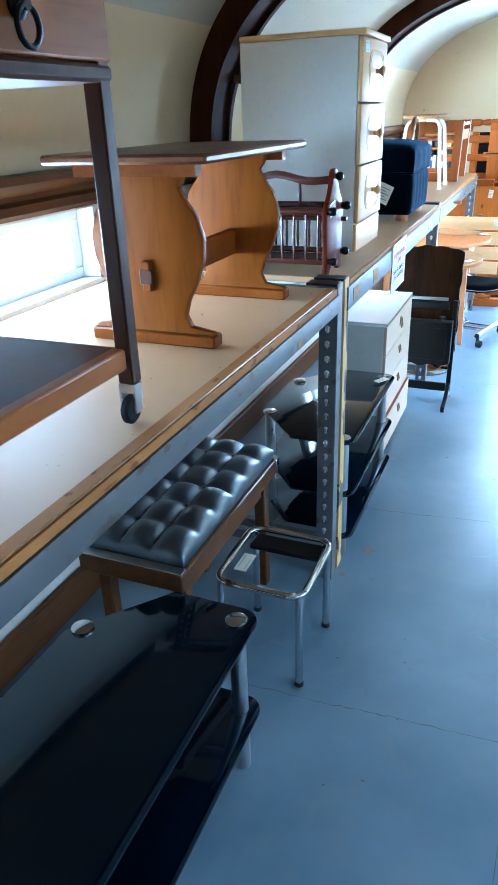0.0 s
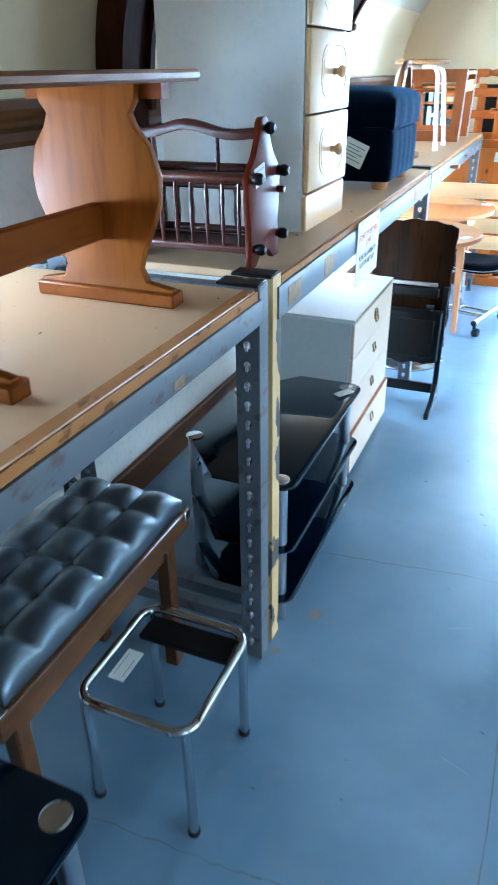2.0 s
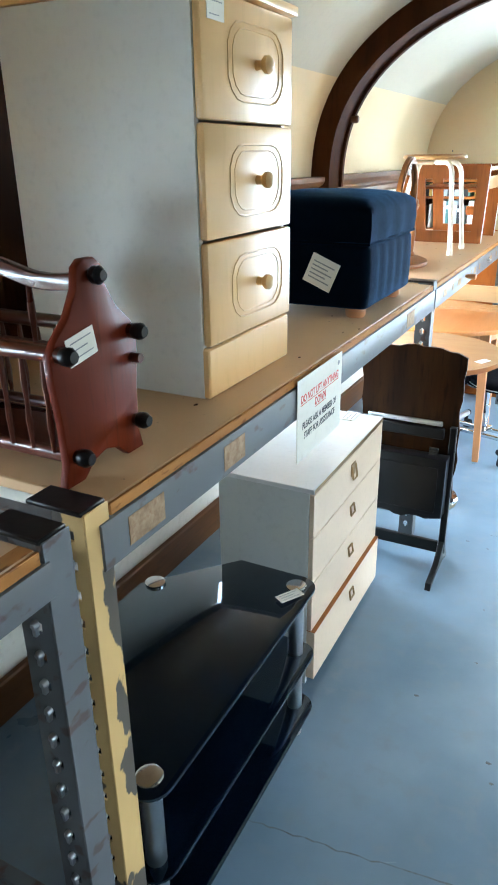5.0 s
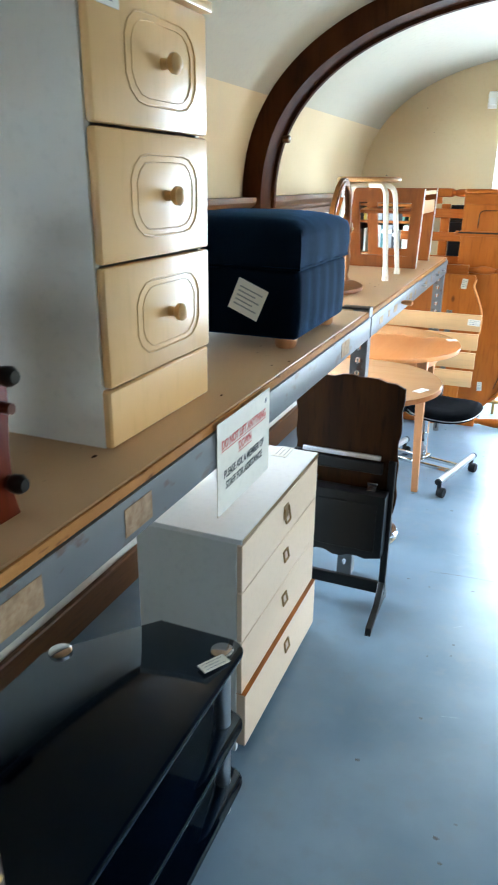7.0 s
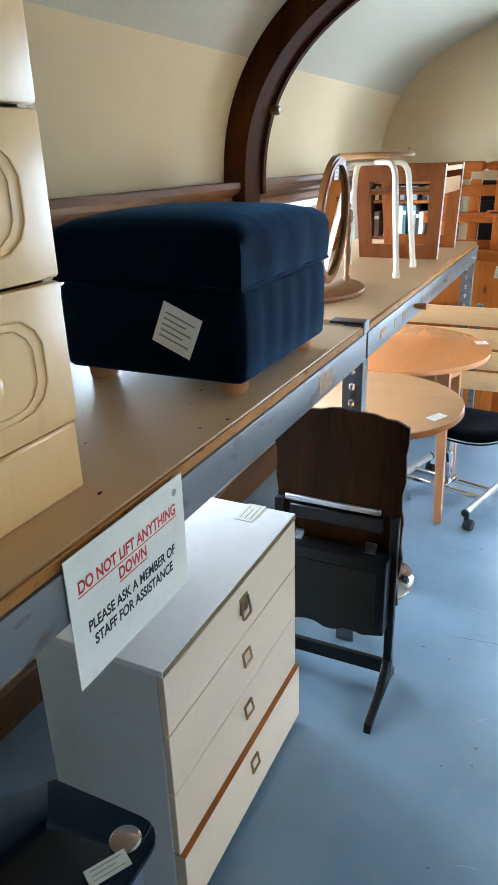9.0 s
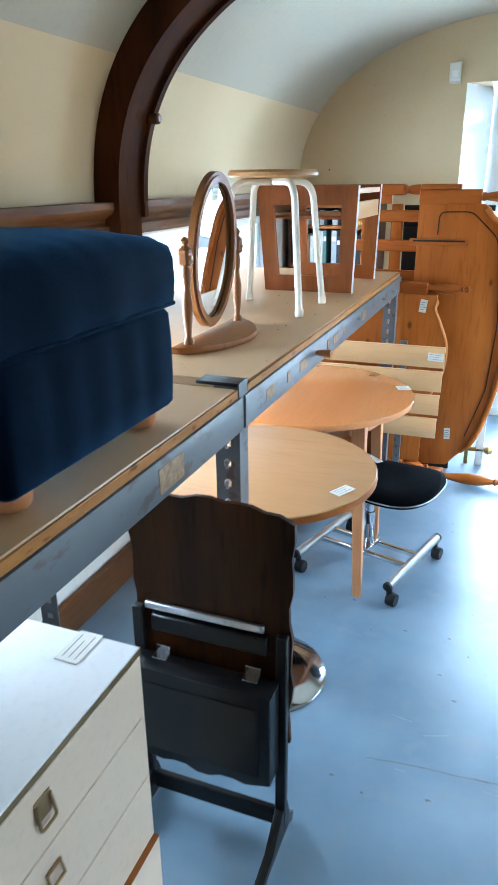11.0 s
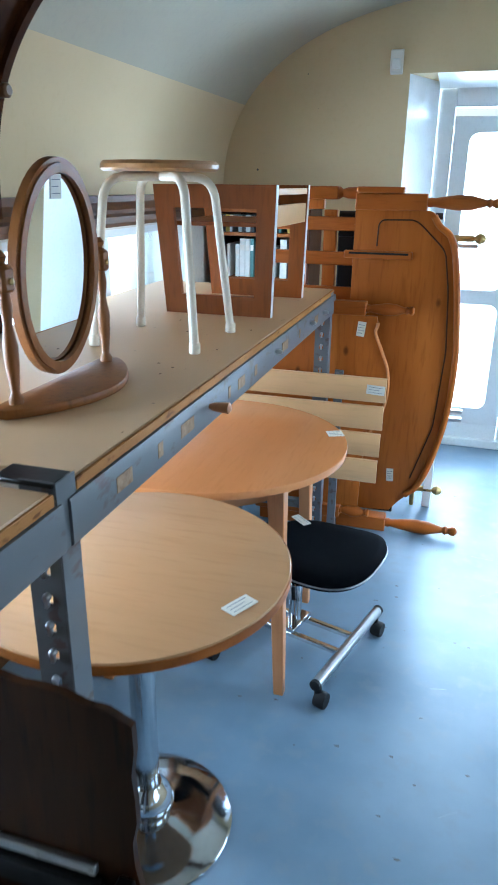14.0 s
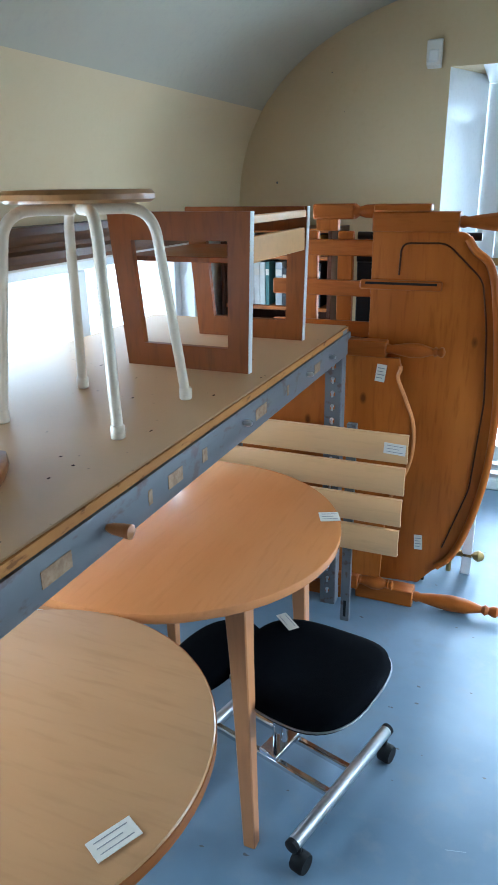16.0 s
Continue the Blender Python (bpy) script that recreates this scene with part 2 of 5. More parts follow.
for dull, level in ((M_NAVY, 0.03), (M_BLACKFAB, 0.03), (M_RUBBER, 0.2), (M_STEEL, 0.3), (M_DARKFRAME, 0.32), (M_DARKSEAT, 0.1), (M_RIB, 0.06), (M_MAHOG, 0.12), (M_PINE, 0.06), (M_PINEX, 0.06), (M_BOARDEDGE, 0.12), (M_STEELCREAM, 0.25), (M_BEDPINE, 0.2), (M_BEDPINEX, 0.2), (M_TEAK, 0.2), (M_MIRWOOD, 0.25), (M_BLACKGLASS, 0.55), (M_LEATHER, 1.0), (M_TROLLEY, 0.22), (M_TRAYEDGE, 0.25), (M_RAIL, 0.25), (M_BENCHWOOD, 0.25)):
    dull.node_tree.nodes["Principled BSDF"].inputs["Specular IOR Level"].default_value = level
cloth = M_NAVY.node_tree.nodes["Principled BSDF"].inputs
cloth["Sheen Weight"].default_value, cloth["Sheen Roughness"].default_value = 0.26, 0.35
cloth["Sheen Tint"].default_value = (0.16, 0.42, 0.85, 1)
M_BLACKGLASS.node_tree.nodes["Principled BSDF"].inputs["Specular Tint"].default_value = (0.55, 0.78, 1.0, 1)
polish = M_LEATHER.node_tree.nodes["Principled BSDF"].inputs
polish["IOR"].default_value, polish["Specular Tint"].default_value = 1.75, (0.72, 0.87, 1.0, 1)
polish["Coat Weight"].default_value, polish["Coat Roughness"].default_value = 0.6, 0.22


# ---- building helpers ----
def box(bm, x0, x1, y0, y1, z0, z1, bevel=0.0, seg=1):
    r = bmesh.ops.create_cube(bm, size=1.0, matrix=Matrix.Translation(((x0 + x1) / 2, (y0 + y1) / 2, (z0 + z1) / 2)) @ Matrix.Diagonal((abs(x1 - x0), abs(y1 - y0), abs(z1 - z0), 1)))
    if bevel:
        es = list({e for v in r["verts"] for e in v.link_edges})
        bmesh.ops.bevel(bm, geom=es, offset=bevel, segments=seg, affect="EDGES", profile=0.5)
    return bm


def boxes(*specs):
    bm = bmesh.new()
    for s in specs:
        box(bm, *s)
    return bm


def prism(bm, outline, axis, a, b, bevel=0.0):
    """Extrudes a flat outline of (u, v) from a to b along axis. x: (y, z); y: (x, z); z: (x, y)."""
    place = {"x": lambda u, v, w: (w, u, v), "y": lambda u, v, w: (u, w, v), "z": lambda u, v, w: (u, v, w)}[axis]
    lo = [bm.verts.new(place(u, v, a)) for u, v in outline]
    hi = [bm.verts.new(place(u, v, b)) for u, v in outline]
    n = len(outline)
    caps = [bm.faces.new(lo), bm.faces.new(hi)]
    for i in range(n):
        bm.faces.new((lo[i], lo[(i + 1) % n], hi[(i + 1) % n], hi[i]))
    bmesh.ops.recalc_face_normals(bm, faces=bm.faces[:])
    if bevel:
        bmesh.ops.bevel(bm, geom=[e for f in caps for e in f.edges], offset=bevel, segments=2, affect="EDGES", profile=0.5)
    return bm


def ring_prism(bm, outer, inner, axis, a, b):
    """Extrudes the band between two outlines that have the same count of points."""
    place = {"x": lambda u, v, w: (w, u, v), "y": lambda u, v, w: (u, w, v), "z": lambda u, v, w: (u, v, w)}[axis]
    rows = [[bm.verts.new(place(u, v, w)) for u, v in ol] for ol, w in ((outer, a), (outer, b), (inner, b), (inner, a))]
    n = len(outer)
    for k in range(4):
        p, q = rows[k], rows[(k + 1) % 4]
        for i in range(n):
            bm.faces.new((p[i], p[(i + 1) % n], q[(i + 1) % n], q[i]))
    bmesh.ops.recalc_face_normals(bm, faces=bm.faces[:])
    return bm


def lathe(bm, profile, m, seg=24):
    """Turns (radius, height) about z, then moves it by m."""
    rows = [[bm.verts.new(m @ Vector((r * math.cos(2 * math.pi * i / seg), r * math.sin(2 * math.pi * i / seg), z))) for i in range(seg)] for r, z in profile]
    for p, q in zip(rows, rows[1:]):
        for i in range(seg):
            bm.faces.new((p[i], p[(i + 1) % seg], q[(i + 1) % seg], q[i]))
    bm.faces.new(rows[0])
    bm.faces.new(rows[-1])
    bmesh.ops.recalc_face_normals(bm, faces=bm.faces[:])
    return bm


def tube(bm, pts, r, seg=12, closed=False):
    pts = [Vector(p) for p in pts]
    n, rows, up = len(pts), [], None
    for i, p in enumerate(pts):
        a = pts[(i - 1) % n] if closed or i else p
        b = pts[(i + 1) % n] if closed or i < n - 1 else p
        d = (b - a).normalized()
        if up is None:
            up = d.orthogonal().normalized()
        up = (up - d * up.dot(d)).normalized()
        s = d.cross(up)
        rr = r[i] if isinstance(r, (list, tuple)) else r
        rows.append([bm.verts.new(p + rr * (math.cos(2 * math.pi * k / seg) * up + math.sin(2 * math.pi * k / seg) * s)) for k in range(seg)])
    for i in range(n if closed else n - 1):
        p, q = rows[i], rows[(i + 1) % n]
        for k in range(seg):
            bm.faces.new((p[k], p[(k + 1) % seg], q[(k + 1) % seg], q[k]))
    if not closed:
        bm.faces.new(rows[0])
        bm.faces.new(rows[-1])
    bmesh.ops.recalc_face_normals(bm, faces=bm.faces[:])
    return bm


def arc_path(corners, r, n=6):
    """Rounds the inner corners of a polyline."""
    pts = [Vector(c) for c in corners]
    out = [pts[0]]
    for a, b, c in zip(pts, pts[1:], pts[2:]):
        u, v = (a - b).normalized(), (c - b).normalized()
        s, e = b + u * r, b + v * r
        for k in range(n + 1):
            t = k / n
            out.append((1 - t) ** 2 * s + 2 * t * (1 - t) * b + t * t * e)
    return out + [pts[-1]]


def shape_data(name, bm, material, smooth=None):
    me = bpy.data.meshes.new(name)
    bm.to_mesh(me)
    bm.free()
    me.materials.append(material)
    if smooth is not None:
        me.polygons.foreach_set("use_smooth", [True] * len(me.polygons))
        me.set_sharp_from_angle(angle=radians(smooth))
    return me


def thing(name, at, label, category, group="", kind=""):
    ob = new(name)
    ob.location = at
    ob.empty_display_size = 0.1
    return tagged(ob, label, category, group, kind)


def part(name, bm, material, parent, label="", smooth=40):
    ob = new(name, shape_data(name, bm, material, smooth))
    ob.parent = parent
    if parent.type == "EMPTY":
        ob.matrix_parent_inverse = Matrix.Translation(parent.location).inverted()
    return tagged(ob, label) if label else ob


def solid(name, bm, material, label, category, kind="", smooth=40, group=""):
    return tagged(new(name, shape_data(name, bm, material, smooth)), label, category, group, kind)


def turned(bm, m):
    bmesh.ops.transform(bm, matrix=m, verts=bm.verts[:])
    return bm


def ellipse(cx, cy, a, b, n=48):
    return [(cx + a * math.cos(2 * math.pi * i / n), cy + b * math.sin(2 * math.pi * i / n)) for i in range(n)]


def price_label(parent, m, w, h, lines=3, name="price_label"):
    """A white paper label, its face along m's z, with printed lines that cannot be read."""
    bm = bmesh.new()
    box(bm, -w / 2, w / 2, -h / 2, h / 2, 0.0, 0.0015)
    ob = part(name, turned(bm, m), M_LABEL, parent, "small white paper price label")
    ink = bmesh.new()
    for k in range(lines):
        v = h * (0.28 - 0.56 * k / max(lines - 1, 1))
        box(ink, -w * 0.38, w * (0.38 - 0.18 * (k % 2)), v - h * 0.022, v + h * 0.022, 0.0015, 0.0019)
    part("print", turned(ink, m), M_INK, ob)
    return ob


def facing(at, x_dir, y_dir):
    x, y = Vector(x_dir).normalized(), Vector(y_dir).normalized()
    z = x.cross(y)
    return Matrix(((x[0], y[0], z[0], at[0]), (x[1], y[1], z[1], at[1]), (x[2], y[2], z[2], at[2]), (0, 0, 0, 1)))


# ---- the vaulted room ----
WX, RX, YS, YE = -0.82, 2.42, -8.0, 8.46
SPRING = 1.40


def vault(grow=0.0, n=72):
    """The vault's section from one springing to the other, as (x, z)."""
    out = []
    for i in range(n + 1):
        a = math.pi * (1 - i / n)
        c, s = math.cos(a), math.sin(a)
        out.append((0.8 + (1.62 + grow) * math.copysign(abs(c) ** 0.8, c), SPRING + (0.96 + grow) * abs(s) ** 0.8))
    return out


solid("floor", boxes((WX - 0.3, RX + 0.3, YS - 0.3, YE + 0.9, -0.15, 0.0)), M_FLOOR, "blue-grey painted concrete floor, scuffed and cracked", "floor", "structure")

COLOUR_LINE = 1.885


def with_line(pts):
    """The section with a point of its own where the two paints meet."""
    out = [pts[0]]
    for p, q in zip(pts, pts[1:]):
        if (p[1] - COLOUR_LINE) * (q[1] - COLOUR_LINE) < 0:
            f = (COLOUR_LINE - p[1]) / (q[1] - p[1])
            out.append((p[0] + f * (q[0] - p[0]), COLOUR_LINE))
        out.append(q)
    return out


bm = bmesh.new()
ins, outs = with_line(vault(0.0)), vault(0.16)
for sec, flip in ((ins, False), (outs, True)):
    rows = [[bm.verts.new((x, y, z)) for x, z in sec] for y in (YS, YE)]
    for i in range(len(sec) - 1):
        quad = (rows[0][i], rows[0][i + 1], rows[1][i + 1], rows[1][i])
        f = bm.faces.new(quad[::-1] if flip else quad)
        f.material_index = 1 if max(sec[i][1], sec[i + 1][1]) < COLOUR_LINE + 0.001 else 0
        f.smooth = True
ceiling = solid("ceiling", bm, M_VAULT, "pale grey barrel-vaulted ceiling, cream below a painted line", "ceiling", "structure")
ceiling.data.materials.append(M_WALL)


def pierced_wall(name, x0, x1, z1, holes, label, paint):
    """A wall along y with window openings (y0, y1, z0, z1)."""
    bm = bmesh.new()
    y = YS - 0.3
    for a, b, lo, hi in holes:
        box(bm, x0, x1, y, a, 0, z1)
        box(bm, x0, x1, a, b, 0, lo)
        box(bm, x0, x1, a, b, hi, z1)
        y = b
    box(bm, x0, x1, y, YE + 0.6, 0, z1)
    return solid(name, bm, paint, label, "wall", "structure")


# middle opening is unseen, placed so its lamp reaches the white chest
LEFT = [(1.75, 3.25, 1.075, 1.325), (5.10, 5.96, 0.80, 1.325), (6.45, 7.95, 0.80, 1.325)]
# east openings are made up to house the fill lamps
RIGHT = [(-0.45, 1.05, 0.85, 1.80), (1.85, 3.35, 0.85, 1.80), (4.15, 5.65, 0.85, 1.80), (6.45, 7.95, 0.85, 1.80)]
pierced_wall("wall_west", WX - 0.3, WX, 1.46, LEFT, "off-white painted lower side wall with low windows", M_LOWWALL)
pierced_wall("wall_east", RX, RX + 0.3, 1.95, RIGHT, "cream plastered side wall, unseen, with added windows", M_WALL)
solid("wall_south", boxes((WX - 0.3, RX + 0.3, YS - 0.3, YS, 0, 2.6)), M_WALL, "cream plastered end wall", "wall", "structure")

# end wall with the deep door opening
DX0, DX1, DZ = 0.148, 1.45, 2.008
bm = bmesh.new()
box(bm, WX - 0.3, DX0, YE, YE + 0.36, 0, 2.6)
box(bm, DX1, RX + 0.3, YE, YE + 0.36, 0, 2.6)
box(bm, DX0, DX1, YE, YE + 0.36, DZ, 2.6)
solid("wall_north", bm, M_WALL, "cream plastered end wall under the vault", "wall", "structure")
bm = bmesh.new()
prism(bm, [(DX0, YE + 0.004), (DX0 + 0.13, YE + 0.34), (DX0, YE + 0.34)], "z", 0, DZ)
prism(bm, [(DX1, YE + 0.004), (DX1 - 0.13, YE + 0.34), (DX1, YE + 0.34)], "z", 0, DZ)
prism(bm, [(YE + 0.004, DZ), (YE + 0.34, DZ - 0.03), (YE + 0.34, DZ)], "x", DX0 + 0.13, DX1 - 0.13)
solid("trim", bm, M_WHITE, "white painted splayed door reveal", "door reveal", "structure")


def rounded(x0, x1, z0, z1, r, n=5):
    out = []
    for cx, cz, a0 in ((x1 - r, z1 - r, 0), (x0 + r, z1 - r, 90), (x0 + r, z0 + r, 180), (x1 - r, z0 + r, 270)):
        for k in range(n + 1):
            a = radians(a0 + 90 * k / n)
            out.append((cx + r * math.cos(a), cz + r * math.sin(a)))
    return out


door = thing("door_1", (0.80, 8.84, 0), "white half-glazed double door letting in daylight", "door", kind="structure")
FX0, FX1 = DX0 + 0.13, DX1 - 0.13
part("door_frame", boxes((FX0, FX0 + 0.09, 8.81, 8.87, 0, DZ - 0.03, 0.004), (FX1 - 0.09, FX1, 8.81, 8.87, 0, DZ - 0.03, 0.004), (FX0 + 0.09, FX1 - 0.09, 8.823, 8.88, DZ - 0.12, DZ + 0.03, 0.004)), M_WHITE, door)
part("threshold", boxes((FX0 + 0.09, FX1 - 0.09, 8.79, 8.89, 0, 0.05, 0.005)), M_WHITE, door)
mid = (FX0 + FX1) / 2
for a, b in ((FX0 + 0.092, mid - 0.002), (mid + 0.002, FX1 - 0.092)):
    bm = bmesh.new()
    for z0, z1 in ((0.14, 0.92), (0.92, 1.845)):
        p0, p1 = (0.14 + 0.10, 0.86) if z0 < 0.5 else (0.94, 1.765)
        n = 6
        inner = rounded(a + 0.085, b - 0.085, p0, p1, 0.05)
        outer = [(min(max(u + (a - b if u < (a + b) / 2 else b - a), a), b), min(max(v + (-1 if v < (p0 + p1) / 2 else 1), z0), z1)) for u, v in inner]
        ring_prism(bm, outer, inner, "y", 8.82, 8.86)
    leaf = part("door_leaf", bm, M_WHITE, door)
    box_bm = boxes((a, b, 8.82, 8.86, 0.052, 0.139))
    part("bottom_rail", box_bm, M_WHITE, leaf)
    for p0, p1 in ((0.22, 0.88), (0.92, 1.79)):
        g = part("pane", boxes((a + 0.07, b - 0.07, 8.835, 8.84, p0, p1)), M_GLASS, leaf)
        g.visible_shadow = False

# windows: white frames with two lights each; the east ones are added
for k, (x, holes, out) in enumerate(((-0.92, LEFT, -1), (RX + 0.10, RIGHT, 1))):
    for j, (a, b, lo, hi) in enumerate(holes):
        w = thing("window_%d" % (k * 3 + j + 1), (x, (a + b) / 2, lo), "white painted window with two bright lights, some unseen and added", "window", kind="structure")
        f = 0.055
        m1 = (a + b) / 2
        part("window_frame", boxes((x - 0.03, x + 0.03, a, b, lo, lo + f, 0.004), (x - 0.03, x + 0.03, a, b, hi - 0.04, hi, 0.004), (x - 0.03, x + 0.03, a, a + f, lo + f, hi - 0.04, 0.004),
             (x - 0.03, x + 0.03, b - f, b, lo + f, hi - 0.04, 0.004), (x - 0.032, x + 0.032, m1 - 0.04, m1 + 0.04, lo + f, hi - 0.04, 0.004)), M_WHITE, w)
        for c, d in ((a + f, m1 - 0.04), (m1 + 0.04, b - f)):
            g = part("pane", boxes((x - 0.004, x + 0.004, c - 0.006, d + 0.006, lo + f - 0.006, hi - 0.034)), M_GLASS, w)
            g.visible_shadow = False
        if k == 0:
            part("window_sill", boxes((-0.888, -0.815, a + 0.002, b - 0.002, lo + 0.001, lo + 0.02, 0.004)), M_WHITE, w)
            part("lining", boxes((-0.888, -0.822, b - 0.012, b - 0.001, lo + 0.022, hi - 0.002), (-0.888, -0.822, a + 0.001, a + 0.012, lo + 0.022, hi - 0.002)), M_WHITE, w)

# ribs of dark timber under the vault
for k, y in enumerate((3.97, 6.15)):
    bm = bmesh.new()
    o, i = vault(0.02), vault(-0.095)
    o = [(o[0][0], 1.03)] + o + [(o[-1][0], 1.03)]
    i = [(i[0][0], 1.03)] + i + [(i[-1][0], 1.03)]
    y1 = y + 0.142
    vs = [[bm.verts.new((x, yy, z)) for x, z in line] for line, yy in ((o, y), (i, y), (i, y1), (o, y1))]
    for q in range(len(o) - 1):
        for c in range(3):
            bm.faces.new((vs[c][q], vs[c][q + 1], vs[c + 1][q + 1], vs[c + 1][q]))
    for q in (0, -1):
        bm.faces.new([line[q] for line in vs])
    bmesh.ops.recalc_face_normals(bm, faces=bm.faces[:])
    rib = solid("timber_rib", bm, M_RIB, "dark stained curved timber rib under the vault", "roof rib", "structure", 30)
    bm = bmesh.new()
    o2, i2 = vault(-0.02), vault(-0.11)
    vs = [[bm.verts.new((x, yy, z)) for x, z in line] for line, yy in ((o2, y1), (i2, y1), (i2, y1 + 0.028), (o2, y1 + 0.028))]
    for q in range(len(o2) - 1):
        for c in range(3):
            bm.faces.new((vs[c][q], vs[c][q + 1], vs[c + 1][q + 1], vs[c + 1][q]))
    bmesh.ops.recalc_face_normals(bm, faces=bm.faces[:])
    part("rib_moulding", bm, M_RIB, rib)
    part("peg", lathe(bmesh.new(), [(0.018, 0), (0.018, 0.03), (0.012, 0.036)], facing((-0.672, y1 + 0.01, 1.712), (0, 1, 0), (0, 0, 1))), M_RAIL, rib, "small wooden peg on the rib")

# moulded rail at the springing, on both sides of each rib
for y0, y1 in ((YS, 3.97), (4.14, 6.15), (6.32, YE)):
    sec = [(WX + 0.002, 1.338), (-0.78, 1.338), (-0.77, 1.352), (-0.77, 1.375), (-0.785, 1.385), (-0.78, 1.40), (-0.755, 1.415), (-0.745, 1.43), (-0.745, 1.452), (WX + 0.002, 1.452)]
    solid("rail_trim", prism(bmesh.new(), sec, "y", y0, y1), M_RAIL, "brown stained moulded timber wall rail", "wall rail", "structure", 30)
solid("baseboard", boxes((WX + 0.002, WX + 0.03, YS, YE, 0.0, 0.14, 0.006)), M_RAIL, "brown stained timber skirting board", "skirting", "structure")
solid("baseboard", boxes((WX + 0.03, DX0 - 0.02, YE - 0.022, YE - 0.002, 0.0, 0.16, 0.004)), M_RAIL, "brown stained timber skirting board", "skirting", "structure")

# motion sensor on the end wall
sensor = thing("alarm_sensor", (0.08, YE, 2.0), "small white plastic alarm sensor on the wall", "sensor")
part("housing", prism(bmesh.new(), [(YE - 0.001, 2.005), (YE - 0.03, 2.015), (YE - 0.042, 2.05), (YE - 0.038, 2.105), (YE - 0.001, 2.115)], "x", 0.052, 0.112, 0.004), M_PLASTIC, sensor)
part("lens", boxes((0.062, 0.102, YE - 0.045, YE - 0.034, 2.025, 2.07, 0.003)), M_WHITE, sensor)

# small dark marks on the vault and end wall
marks = bmesh.new()
for x, y, z, r in ((-0.62, YE - 0.003, 1.57, 0.006), (-0.36, YE - 0.003, 2.02, 0.003), (-0.30, YE - 0.003, 1.86, 0.002)):
    lathe(marks, [(r, 0), (r * 0.6, 0.002)], facing((x, y, z), (1, 0, 0), (0, 0, 1)), 7)
solid("wall_marks", marks, M_CRACK, "small dark spots and nail holes in the plaster", "wall marks", "stuff")

# hairline joints and chips in the floor
rnd = random.Random(4)
for pts in (((-0.2, 2.69), (0.12, 2.70), (0.34, 2.72), (0.56, 2.73), (1.4, 2.76)), ((0.0, 3.83), (0.2, 3.85), (0.52, 3.89), (1.5, 3.93)), ((0.3, 5.55), (0.8, 5.6), (1.6, 5.63)), ((0.64, 0.8), (0.66, 3.0), (0.67, 5.6))):
    bm = bmesh.new()
    vs = []
    for (xa, ya), (xb, yb) in zip(pts, pts[1:]):
        for k in range(12):
            t = k / 12
            vs.append((xa + (xb - xa) * t + rnd.uniform(-0.004, 0.004), ya + (yb - ya) * t + rnd.uniform(-0.004, 0.004)))
    for p, q in zip(vs, vs[1:]):
        d = Vector((q[1] - p[1], p[0] - q[0])).normalized() * rnd.uniform(0.0006, 0.002)
        bm.faces.new([bm.verts.new((p[0] - d.x, p[1] - d.y, 0.0008)), bm.verts.new((p[0] + d.x, p[1] + d.y, 0.0008)), bm.verts.new((q[0] + d.x, q[1] + d.y, 0.0008)), bm.verts.new((q[0] - d.x, q[1] - d.y, 0.0008))])
    solid("floor_crack", bm, M_CRACK, "fine dark hairline crack in the painted floor", "floor crack", "structure")
bm = bmesh.new()
spots = [(0.38, 6.78), (0.40, 6.99), (0.39, 6.66), (-0.01, 6.28), (0.10, 6.30), (0.67, 6.75), (0.45, 6.78), (0.34, 2.95), (0.7, 3.4)]
spots += [(rnd.uniform(0.1, 1.3), rnd.uniform(1.0, 8.2)) for _ in range(110)]
for x, y in spots:
    r = rnd.uniform(0.004, 0.012)
    bm.faces.new([bm.verts.new((x + r * rnd.uniform(0.3, 1.0) * math.cos(a), y + 0.6 * r * rnd.uniform(0.3, 1) * math.sin(a), 0.001)) for a in (0, 1, 2.1, 3.1, 4.2, 5.2)])
for x, y, r in ((0.09, 3.52, 0.035), (0.03, 3.33, 0.02)):
    ring = [(x + r * rnd.uniform(0.5, 1.0) * math.cos(a), y + r * rnd.uniform(0.5, 1.0) * math.sin(a)) for a in np.linspace(0, 2 * math.pi, 14, endpoint=False)]
    rust = bmesh.new()
    rust.faces.new([rust.verts.new((px, py, 0.0006)) for px, py in ring])
    solid("rust_stain", rust, M_RUST, "orange rust stain on the painted floor", "stain", "structure")
scuffs = bmesh.new()
for _ in range(26):
    x, y, a, w = rnd.uniform(0.15, 1.2), rnd.uniform(1.2, 8.0), rnd.uniform(-0.5, 1.1), rnd.uniform(0.0005, 0.0011)
    bend = rnd.uniform(-0.06, 0.06)
    for k in range(rnd.randint(2, 5)):
        l = rnd.uniform(0.008, 0.022)
        dx, dy = l * math.cos(a), l * math.sin(a)
        nx, ny = -w * math.sin(a), w * math.cos(a)
        scuffs.faces.new([scuffs.verts.new((x + u, y + v, 0.0007)) for u, v in ((nx, ny), (-nx, -ny), (dx - nx, dy - ny), (dx + nx, dy + ny))])
        x, y, a = x + dx, y + dy, a + bend
solid("floor_scuffs", scuffs, M_SCUFF, "pale scratches and scuffs in the floor paint", "scuffs", "stuff")
solid("floor_debris", bm, M_CRACK, "dark chips and bits of dirt on the floor", "debris", "stuff")


# ---- the long rack of steel shelving ----
SH = 1.0925


